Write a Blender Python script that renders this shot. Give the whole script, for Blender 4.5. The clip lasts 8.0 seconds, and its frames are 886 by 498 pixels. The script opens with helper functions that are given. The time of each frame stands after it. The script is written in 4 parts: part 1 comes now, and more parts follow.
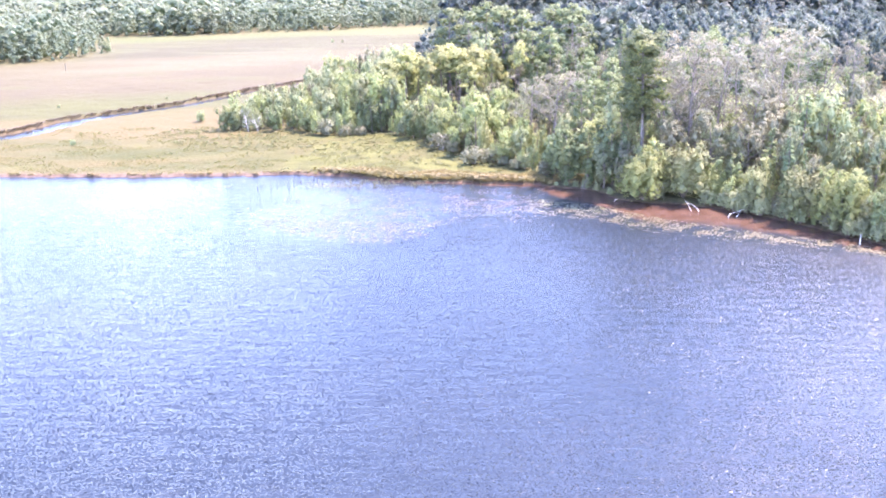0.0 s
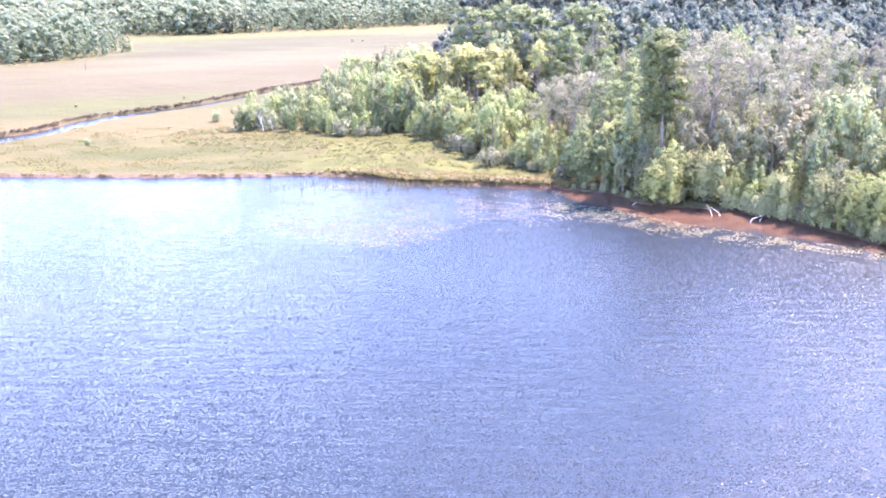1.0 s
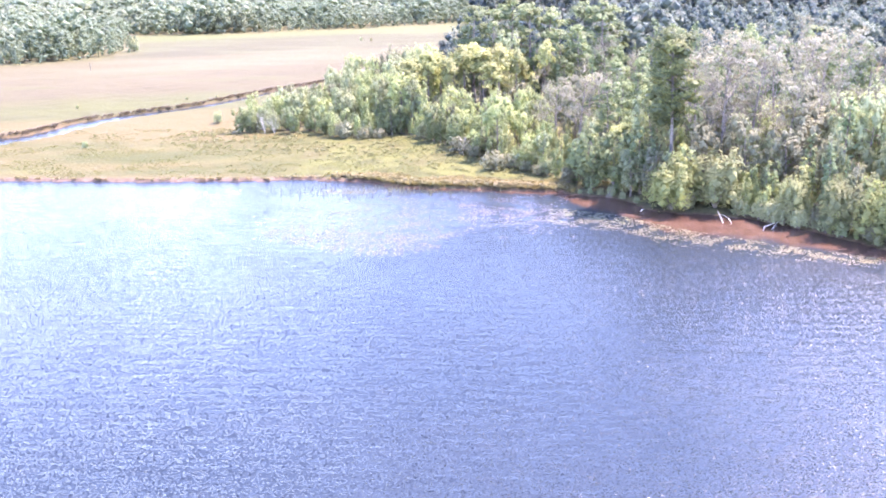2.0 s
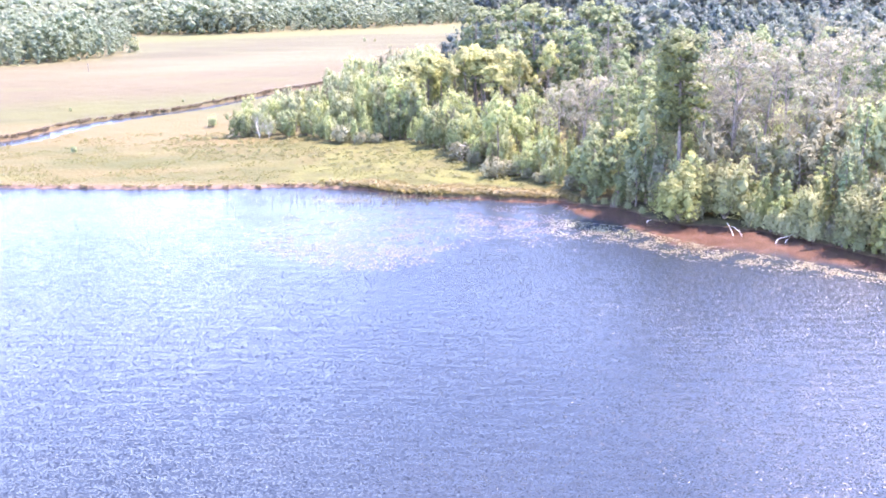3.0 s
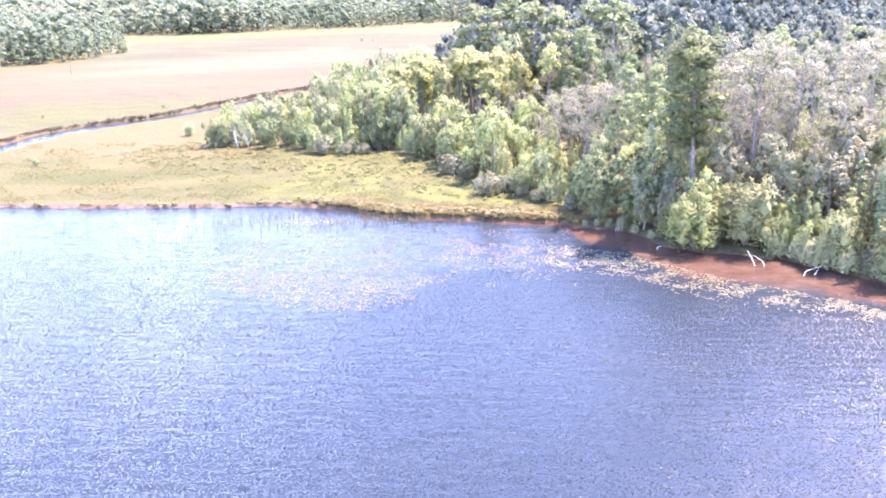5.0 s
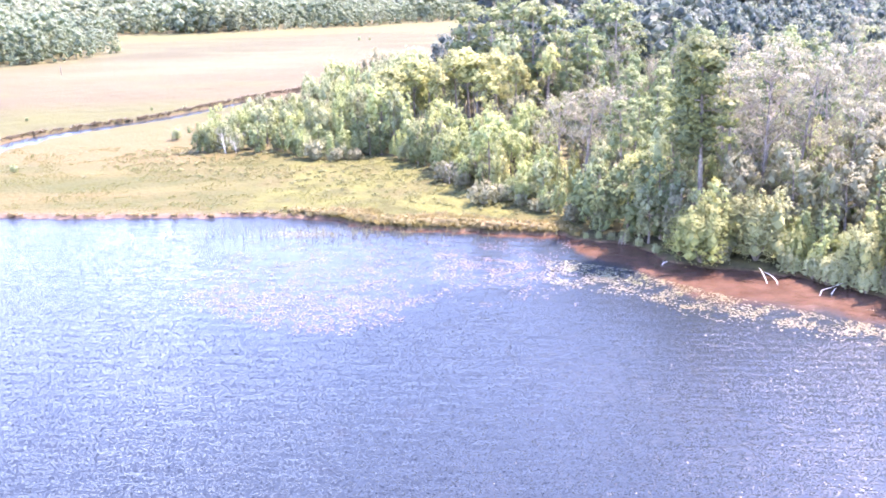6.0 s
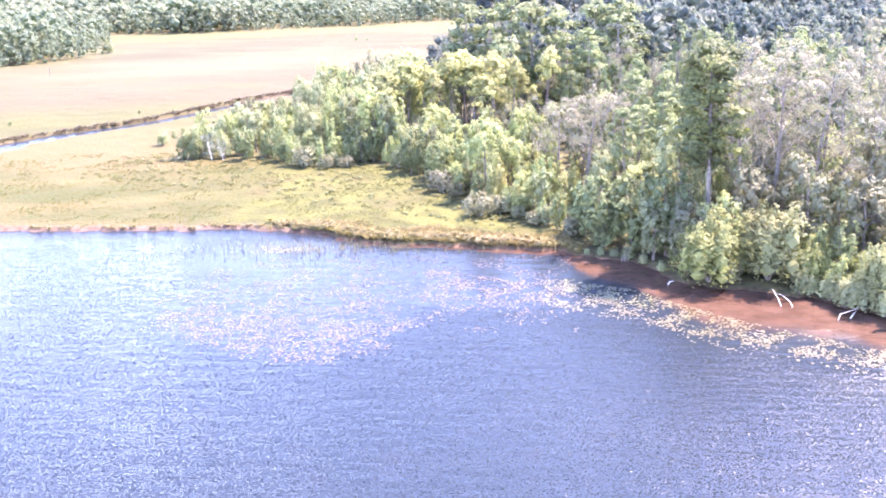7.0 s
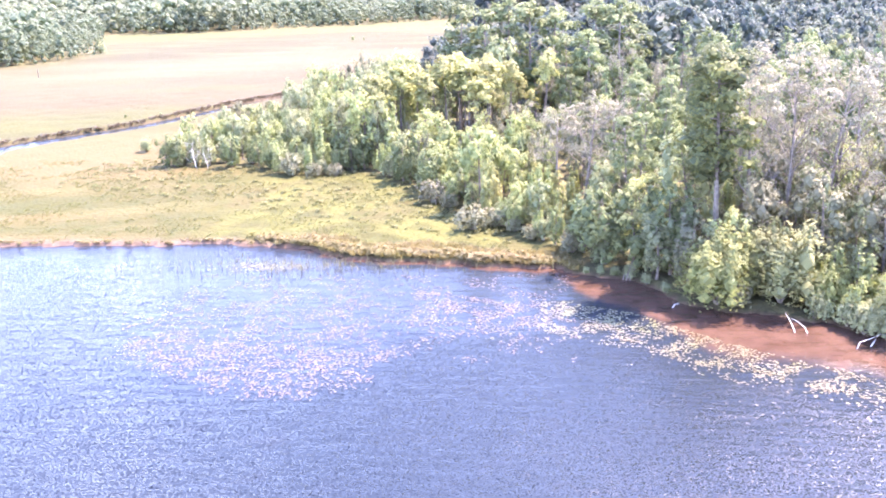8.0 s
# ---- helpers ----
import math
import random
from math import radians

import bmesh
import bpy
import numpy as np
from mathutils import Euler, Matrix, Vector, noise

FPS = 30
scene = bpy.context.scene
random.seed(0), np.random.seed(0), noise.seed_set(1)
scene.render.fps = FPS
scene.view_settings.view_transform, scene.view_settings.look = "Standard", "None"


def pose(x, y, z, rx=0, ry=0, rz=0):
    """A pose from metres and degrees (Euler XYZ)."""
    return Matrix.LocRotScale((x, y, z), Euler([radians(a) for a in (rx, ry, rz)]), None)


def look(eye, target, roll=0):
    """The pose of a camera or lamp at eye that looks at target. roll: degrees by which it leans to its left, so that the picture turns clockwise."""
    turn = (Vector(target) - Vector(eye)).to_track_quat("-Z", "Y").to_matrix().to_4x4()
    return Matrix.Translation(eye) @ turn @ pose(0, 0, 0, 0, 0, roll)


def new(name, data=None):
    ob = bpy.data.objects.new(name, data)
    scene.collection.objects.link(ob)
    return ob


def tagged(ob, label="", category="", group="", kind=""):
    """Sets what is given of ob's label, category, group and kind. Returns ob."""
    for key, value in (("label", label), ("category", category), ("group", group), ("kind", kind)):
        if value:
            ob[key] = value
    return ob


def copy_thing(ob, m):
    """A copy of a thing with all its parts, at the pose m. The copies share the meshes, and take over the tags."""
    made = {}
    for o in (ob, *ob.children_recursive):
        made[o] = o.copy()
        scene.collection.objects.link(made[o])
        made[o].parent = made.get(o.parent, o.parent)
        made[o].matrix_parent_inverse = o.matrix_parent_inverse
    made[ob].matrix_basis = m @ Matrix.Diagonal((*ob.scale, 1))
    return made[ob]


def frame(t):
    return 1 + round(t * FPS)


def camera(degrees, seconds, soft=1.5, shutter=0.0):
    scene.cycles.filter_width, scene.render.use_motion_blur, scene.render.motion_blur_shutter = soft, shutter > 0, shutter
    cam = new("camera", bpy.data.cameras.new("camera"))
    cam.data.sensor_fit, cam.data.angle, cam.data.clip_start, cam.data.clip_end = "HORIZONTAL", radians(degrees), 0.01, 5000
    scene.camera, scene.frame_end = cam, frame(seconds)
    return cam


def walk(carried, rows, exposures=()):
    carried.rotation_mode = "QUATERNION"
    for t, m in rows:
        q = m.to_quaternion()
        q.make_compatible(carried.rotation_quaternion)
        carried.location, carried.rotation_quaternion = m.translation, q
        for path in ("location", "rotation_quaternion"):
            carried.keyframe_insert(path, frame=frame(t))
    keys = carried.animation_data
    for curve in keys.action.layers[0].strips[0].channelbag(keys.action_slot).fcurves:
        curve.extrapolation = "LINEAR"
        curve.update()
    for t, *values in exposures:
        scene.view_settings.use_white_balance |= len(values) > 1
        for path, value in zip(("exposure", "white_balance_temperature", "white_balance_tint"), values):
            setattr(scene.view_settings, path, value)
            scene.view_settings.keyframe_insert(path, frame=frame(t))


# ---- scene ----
import itertools

cam = camera(51.3, 8.0, 1.85)
PATH = [
    (0, (-0.145, -1.87, 32.559), (-0.188, 0.038, 31.96), -1.0),
    (0.5, (0.322, -0.678, 32.484), (0.251, 1.229, 31.884), -1.1),
    (1, (0.905, 0.853, 32.367), (0.814, 2.759, 31.767), -1.1),
    (1.5, (1.632, 2.814, 32.311), (1.526, 4.719, 31.709), -1.2),
    (3, (3.47, 10.939, 32.114), (3.334, 12.841, 31.511), -1.3),
    (3.5, (3.948, 14.234, 32.093), (3.81, 16.135, 31.488), -1.3),
    (4, (4.426, 17.66, 32.068), (4.284, 19.561, 31.461), -1.4),
    (4.5, (4.783, 20.948, 31.967), (4.636, 22.848, 31.359), -1.5),
    (6, (5.64, 30.536, 31.666), (5.486, 32.434, 31.054), -1.6),
    (6.5, (5.841, 33.727, 31.667), (5.687, 35.624, 31.053), -1.6),
    (7, (6.12, 36.909, 31.663), (5.964, 38.806, 31.048), -1.6),
    (7.5, (6.43, 40.021, 31.674), (6.274, 41.917, 31.057), -1.6),
    (8, (6.854, 43.352, 31.762), (6.694, 45.248, 31.142), -1.7),
]
EXPOSURES = [(0.0, 3.72, 6400, 39), (8.0, 3.9, 6650, 40)]
walk(cam, [(t, look(eye, target, roll)) for t, eye, target, roll in PATH], EXPOSURES)

# ---------------------------------------------------------------- light
SUN_AZ, SUN_EL = radians(53), radians(58)      # azimuth clockwise from +y
world = bpy.data.worlds.new("sky")
scene.world = world
world.use_nodes = True
wn = world.node_tree
sky = wn.nodes.new("ShaderNodeTexSky")
sky.sky_type = "NISHITA"
sky.sun_disc = False
sky.sun_elevation, sky.sun_rotation = SUN_EL, SUN_AZ
sky.air_density, sky.dust_density, sky.ozone_density = 0.8, 0.1, 1.7
wn.nodes["Background"].inputs["Strength"].default_value = 0.15
wn.links.new(sky.outputs[0], wn.nodes["Background"].inputs["Color"])

sun_data = bpy.data.lights.new("sun", "SUN")
sun_data.energy, sun_data.angle, sun_data.color = 2.7, radians(0.53), (1.0, 0.93, 0.75)
sun = new("sun", sun_data)
sun_dir = Vector((math.sin(SUN_AZ) * math.cos(SUN_EL), math.cos(SUN_AZ) * math.cos(SUN_EL), math.sin(SUN_EL)))
sun.matrix_world = look(sun_dir * 300, (0, 0, 0))

# ---------------------------------------------------------------- materials


def mat_base(name):
    m = bpy.data.materials.new(name)
    m.use_nodes = True
    nt = m.node_tree
    nt.nodes.clear()
    out = nt.nodes.new("ShaderNodeOutputMaterial")
    return m, nt, out


def node(nt, kind, **vals):
    n = nt.nodes.new(kind)
    for k, v in vals.items():
        n.inputs[k.replace("_", " ")].default_value = v
    return n


def mixc(nt, fac, a, b, mode="MIX"):
    """A colour mix; fac, a and b are sockets or values."""
    n = nt.nodes.new("ShaderNodeMix")
    n.data_type = "RGBA"
    n.blend_type = mode
    for i, v in ((0, fac), (6, a), (7, b)):
        if isinstance(v, bpy.types.NodeSocket):
            nt.links.new(v, n.inputs[i])
        elif i == 0:
            n.inputs[i].default_value = v
        else:
            n.inputs[i].default_value = (*v, 1)
    return n.outputs[2]


def noise_fac(nt, vec, scale, lo, hi, detail=3.0):
    n = nt.nodes.new("ShaderNodeTexNoise")
    n.inputs["Scale"].default_value = scale
    n.inputs["Detail"].default_value = detail
    nt.links.new(vec, n.inputs["Vector"])
    r = nt.nodes.new("ShaderNodeMapRange")
    r.inputs[1].default_value, r.inputs[2].default_value = lo, hi
    nt.links.new(n.outputs[0], r.inputs[0])
    return r.outputs[0]


def math_node(nt, op, a, b):
    n = nt.nodes.new("ShaderNodeMath")
    n.operation = op
    for i, v in enumerate((a, b)):
        if isinstance(v, bpy.types.NodeSocket):
            nt.links.new(v, n.inputs[i])
        else:
            n.inputs[i].default_value = v
    return n.outputs[0]


def ramp_range(nt, sock, lo, hi):
    r = nt.nodes.new("ShaderNodeMapRange")
    r.interpolation_type = "SMOOTHSTEP"
    r.inputs[1].default_value, r.inputs[2].default_value = lo, hi
    nt.links.new(sock, r.inputs[0])
    return r.outputs[0]


def leaf_mat(name, dark, light, odd, glow=0.45, wide=0.16, bright=None):
    """Foliage: leaf by leaf and tree by tree variation, with light passing through the leaves."""
    m, nt, out = mat_base(name)
    geo = nt.nodes.new("ShaderNodeNewGeometry")
    info = nt.nodes.new("ShaderNodeObjectInfo")
    mid = tuple(0.55 * p + 0.45 * q for p, q in zip(dark, light))
    c = mixc(nt, geo.outputs["Random Per Island"], tuple(0.4 * p + 0.6 * q for p, q in zip(dark, mid)), tuple(0.25 * p + 0.75 * q for p, q in zip(mid, light)))
    patch = noise_fac(nt, geo.outputs["Position"], wide, 0.42, 0.66)
    c = mixc(nt, math_node(nt, "MULTIPLY", patch, 0.55), c, odd)
    if bright:                                  # tree by tree, in meshes that hold many
        att = nt.nodes.new("ShaderNodeAttribute")
        att.attribute_name = "tint"
        c = mixc(nt, ramp_range(nt, att.outputs["Fac"], 0.35, 1.0), c, bright)
    clump = noise_fac(nt, geo.outputs["Position"], 0.9, 0.3, 0.7, 2)
    tint = math_node(nt, "ADD", math_node(nt, "MULTIPLY", ramp_range(nt, info.outputs["Random"], 0.0, 1.0), 0.72), math_node(nt, "MULTIPLY", clump, 0.28))
    h = nt.nodes.new("ShaderNodeHueSaturation")
    nt.links.new(c, h.inputs["Color"])
    nt.links.new(math_node(nt, "MULTIPLY_ADD", tint, 0.56), h.inputs["Value"])
    h.inputs["Value"].links[0].from_node.inputs[2].default_value = 0.76
    b = node(nt, "ShaderNodeBsdfPrincipled", Roughness=0.6)
    b.inputs["Specular IOR Level"].default_value = 0.2
    tr = nt.nodes.new("ShaderNodeBsdfTranslucent")
    warm = mixc(nt, 1.0, h.outputs[0], (1.6, 1.7, 1.45), "MULTIPLY")
    nt.links.new(h.outputs[0], b.inputs["Base Color"])
    nt.links.new(warm, tr.inputs["Color"])
    mix = nt.nodes.new("ShaderNodeMixShader")
    mix.inputs[0].default_value = min(glow * 0.62, 0.45)
    nt.links.new(b.outputs[0], mix.inputs[1])
    nt.links.new(tr.outputs[0], mix.inputs[2])
    nt.links.new(mix.outputs[0], out.inputs[0])
    return m


def rough_mat(name, a, b, scale, rough=0.8, bump=0.3, spots=None):
    """A dull solid: two tones, fine relief and, if given, blotches of a third tone."""
    m, nt, out = mat_base(name)
    geo = nt.nodes.new("ShaderNodeNewGeometry")
    c = mixc(nt, noise_fac(nt, geo.outputs["Position"], scale, 0.35, 0.65, 5), a, b)
    if spots:
        c = mixc(nt, noise_fac(nt, geo.outputs["Position"], scale * 0.23, 0.52, 0.66), c, spots)
    p = node(nt, "ShaderNodeBsdfPrincipled", Roughness=rough)
    nt.links.new(c, p.inputs["Base Color"])
    n = nt.nodes.new("ShaderNodeTexNoise")
    n.inputs["Scale"].default_value = scale * 4
    nt.links.new(geo.outputs["Position"], n.inputs["Vector"])
    bp = node(nt, "ShaderNodeBump", Strength=bump, Distance=0.05)
    nt.links.new(n.outputs[0], bp.inputs["Height"])
    nt.links.new(bp.outputs[0], p.inputs["Normal"])
    nt.links.new(p.outputs[0], out.inputs[0])
    return m


LEAF = {
    "broad": leaf_mat("broadleaf_foliage", (0.128, 0.156, 0.089), (0.229, 0.255, 0.135), (0.253, 0.248, 0.142), 0.5),
    "light": leaf_mat("young_foliage", (0.156, 0.191, 0.085), (0.266, 0.294, 0.125), (0.286, 0.278, 0.137), 0.52),
    "dark": leaf_mat("dark_foliage", (0.073, 0.101, 0.056), (0.160, 0.190, 0.081), (0.139, 0.153, 0.071), 0.42),
    "tall": leaf_mat("tall_evergreen_foliage", (0.026, 0.043, 0.034), (0.19, 0.198, 0.062), (0.05, 0.066, 0.045), 0.5),
    "pale": leaf_mat("pale_foliage", (0.116, 0.115, 0.083), (0.179, 0.176, 0.128), (0.186, 0.163, 0.120), 0.4),
    "yellow": leaf_mat("yellow_green_foliage", (0.162, 0.183, 0.074), (0.293, 0.293, 0.122), (0.266, 0.240, 0.122), 0.52),
    "grey": leaf_mat("grey_green_foliage", (0.111, 0.119, 0.075), (0.177, 0.179, 0.113), (0.174, 0.157, 0.101), 0.44),
    "bush": leaf_mat("shore_bush_foliage", (0.140, 0.167, 0.066), (0.266, 0.284, 0.111), (0.237, 0.239, 0.110), 0.54),
    "bush2": leaf_mat("grey_bush_foliage", (0.133, 0.147, 0.074), (0.239, 0.250, 0.121), (0.220, 0.210, 0.107), 0.5),
    "conifer": leaf_mat("conifer_foliage", (0.067, 0.104, 0.058), (0.164, 0.205, 0.096), (0.136, 0.166, 0.083), 0.44),
    # distance haze is put into this leaf colour: paler, bluer, flatter through high glow
    "far": leaf_mat("haze_tinted_far_foliage", (0.098, 0.128, 0.090), (0.170, 0.198, 0.131), (0.181, 0.192, 0.137), 1.3, 0.03),
    # the blue of haze and shaded gaps is put into this leaf colour
    "woods": leaf_mat("haze_blue_wood_foliage", (0.027, 0.044, 0.050), (0.059, 0.081, 0.074), (0.065, 0.074, 0.071), 1.0, 0.1, (0.116, 0.133, 0.107)),
}
BARK = rough_mat("grey_bark", (0.1, 0.085, 0.07), (0.22, 0.19, 0.16), 3.0)
PALE_BARK = rough_mat("pale_bark", (0.12, 0.1, 0.085), (0.24, 0.21, 0.18), 3.0)
DEAD = rough_mat("bleached_dead_wood", (0.42, 0.38, 0.33), (0.7, 0.66, 0.6), 5.0)
SEDGE = leaf_mat("sedge_blades", (0.138, 0.120, 0.053), (0.203, 0.174, 0.082), (0.220, 0.162, 0.098), 0.55, 0.16)
TUSSOCK = leaf_mat("tussock_blades", (0.077, 0.084, 0.035), (0.120, 0.124, 0.057), (0.122, 0.114, 0.057), 0.55, 0.05)
DRY = leaf_mat("dry_bank_sedge", (0.06, 0.046, 0.038), (0.115, 0.094, 0.07), (0.1, 0.075, 0.06), 0.4)
REED = leaf_mat("reed_stems", (0.090, 0.090, 0.045), (0.188, 0.165, 0.090), (0.150, 0.128, 0.075), 0.2)

# ---------------------------------------------------------------- plan of the land
SHORE = np.array([(-3000, 220), (-400, 152), (-120, 146), (-75, 143.6), (-54, 142.1), (-41, 142.2), (-33, 142.1), (-29.5, 143), (-24.5, 142.2), (-20, 141.4),
                  (-16.5, 140.6), (-12.5, 137.7), (-7.4, 136.3), (0, 135.6), (4.2, 134.4), (11.6, 133.8), (12.6, 132.6), (15, 131.0), (17.9, 130.6),
                  (20.1, 127.8), (21.7, 124.6), (24.3, 122.2), (28.2, 121.4), (33.5, 119.3), (37.3, 116), (40.7, 112.6), (44, 108.1), (49, 101.2),
                  (57, 92), (76, 78), (120, 60), (400, 20), (3000, -300)])
EDGE = np.array([(-52, 186), (-49, 180.5), (-42, 180.5), (-34, 181.5), (-28, 175), (-22, 174), (-16, 175.5), (-10, 170), (-6, 163.5), (-2, 156.5), (1.3, 151.5),
                 (4.6, 147), (8, 143.5), (11, 139.5), (13.5, 135.5), (15.5, 133)])
BACK = np.array([(-52, 188), (-48, 196), (-43, 206), (-36, 216), (-28, 228), (-20, 242), (-13, 262), (-9, 300), (-8, 350), (400, 350)])
CREEK = np.array([(-135, 150), (-110, 163), (-95, 174), (-88.5, 181), (-86, 189), (-84.6, 196), (-80, 203), (-75.5, 207.5), (-69, 214), (-64.5, 221), (-59, 232),
                  (-55, 240), (-47, 252), (-38, 268)])
FAR = np.array([(-2000, 100), (-600, 230), (-250, 285), (-155, 311), (-140, 331), (-131, 352), (-128, 420), (-97, 444), (-60, 458), (-15, 480), (200, 500), (2000, 700)])


def far_depth(x, y):
    """How far a place lies inside the woods across the bog; behind their near corner the edge runs back to the left."""
    x, y = np.asarray(x, float), np.asarray(y, float)
    cut = -136.5 - (y - 350) * 0.38 - x
    return np.where((y > 345) & (y < 438), np.minimum(y - line(FAR, x), cut), y - line(FAR, x))


def line(tab, x):
    return np.interp(x, tab[:, 0], tab[:, 1])


def wob(x, y, s, seed=0.0):
    """Smooth cheap noise in -1..1."""
    return (np.sin(x * s + 1.7 * np.sin(y * s * 0.83 + seed) + seed) + np.sin(y * s * 1.31 + 1.9 * np.sin(x * s * 0.71 - seed) + 2 * seed)) * 0.5


def shore_y(x):
    x = np.asarray(x, float)
    return line(SHORE, x) + 0.35 * wob(x, x * 0, 1.9) + 0.18 * wob(x, x * 0, 5.1, 2.0)


def creek_gap(x, y):
    """The distance from the creek's middle line."""
    best = np.full(np.shape(x), 1e9)
    for (ax, ay), (bx, by) in zip(CREEK[:-1], CREEK[1:]):
        dx, dy = bx - ax, by - ay
        u = np.clip(((x - ax) * dx + (y - ay) * dy) / (dx * dx + dy * dy), 0, 1)
        best = np.minimum(best, np.hypot(x - ax - u * dx, y - ay - u * dy))
    return best


def creek_half(x):
    return np.interp(x, [-95, -84, -70, -58, -45, -38], [3.6, 3.0, 2.3, 1.7, 1.1, 0.5])


def ground_z(x, y):
    """The land's height; the lake's surface is at 0."""
    x, y = np.asarray(x, float), np.asarray(y, float)
    slope = np.interp(x, [12, 16, 60, 90], [1.0, 0.72, 0.7, 0.8])
    d = (y - shore_y(x)) * slope
    bank = np.interp(x, [-60, -24, -13, 12, 14], [0.3, 0.32, 0.5, 0.5, 0.3])
    steep = np.interp(x, [-24, -14, 12, 16], [0.35, 0.35, 0.35, 1.4])
    land = bank * np.clip(d / steep, 0, 1) + 0.25 * np.clip(d / 25, 0, 1)
    rise = np.clip((d - 2) / 150, 0, 1) * np.clip((x + 12) / 40, 0, 1) * 3.5
    swell = 0.07 * wob(x, y, 0.7) + 0.06 * wob(x, y, 1.9, 1.0) + 0.1 * wob(x, y, 0.13, 3.0)
    z = np.where(d > 0, land + rise + swell * np.clip(d / 4, 0, 1), np.maximum(d * 0.09, -3.0) - 0.05)
    far = np.clip((y - 700) / 2500, 0, 1)
    z = z + far * 25
    g, h = creek_gap(x, y), creek_half(x)
    dip = np.clip((g - h) / 0.7, 0, 1)
    return np.where(d > 0, z * dip - 0.35 * (1 - dip), z)


def part(name, data, material, parent, label=""):
    """Links a mesh or a bmesh as one mesh object under its thing."""
    if isinstance(data, bmesh.types.BMesh):
        me = bpy.data.meshes.new(name)
        data.to_mesh(me)
        data.free()
        data = me
    if material is not None and not data.materials:
        data.materials.append(material)
    ob = new(name, data)
    ob.parent = parent
    if label:
        tagged(ob, label)
    return ob


def face_mesh(name, verts, k):
    """A mesh of separate faces with k corners each, from an (n*k, 3) array."""
    me = bpy.data.meshes.new(name)
    n = len(verts) // k
    me.vertices.add(n * k)
    me.vertices.foreach_set("co", np.ascontiguousarray(verts, dtype=np.float32).ravel())
    me.loops.add(n * k)
    me.loops.foreach_set("vertex_index", np.arange(n * k, dtype=np.int32))
    me.polygons.add(n)
    me.polygons.foreach_set("loop_start", np.arange(n, dtype=np.int32) * k)
    me.update(calc_edges=True)
    return me


# ---------------------------------------------------------------- ground and water


def spread(stops):
    """Grid lines from (start, end, step) runs."""
    out = [np.arange(a, b, s) for a, b, s in stops]
    return np.concatenate(out)


def grow(a, b, s, k=1.25):
    out = [a]
    while out[-1] < b:
        out.append(out[-1] + s)
        s *= k
    return np.array(out[1:])


gx = np.concatenate([-grow(105, 3200, 2.0)[::-1], spread([(-105, -56, 1.2), (-56, 58, 0.75), (58, 100, 1.8)]), grow(100, 3200, 2.0)])
gy = np.concatenate([-grow(10, 1500, 8.0)[::-1], spread([(-10, 90, 8), (90, 112, 1.0), (112, 150, 0.5), (150, 260, 1.0), (260, 360, 2.5)]), grow(360, 4200, 4.0, 1.15)])
X, Y = np.meshgrid(gx, gy)
Z = ground_z(X, Y)
nx, ny = len(gx), len(gy)
verts = np.stack([X, Y, Z], -1).reshape(-1, 3)
ii = np.arange(nx * ny).reshape(ny, nx)
quads = np.stack([ii[:-1, :-1], ii[:-1, 1:], ii[1:, 1:], ii[1:, :-1]], -1).reshape(-1, 4)
gm = bpy.data.meshes.new("ground")
gm.from_pydata(verts.tolist(), [], quads.tolist())
gm.polygons.foreach_set("use_smooth", np.ones(len(quads), bool))


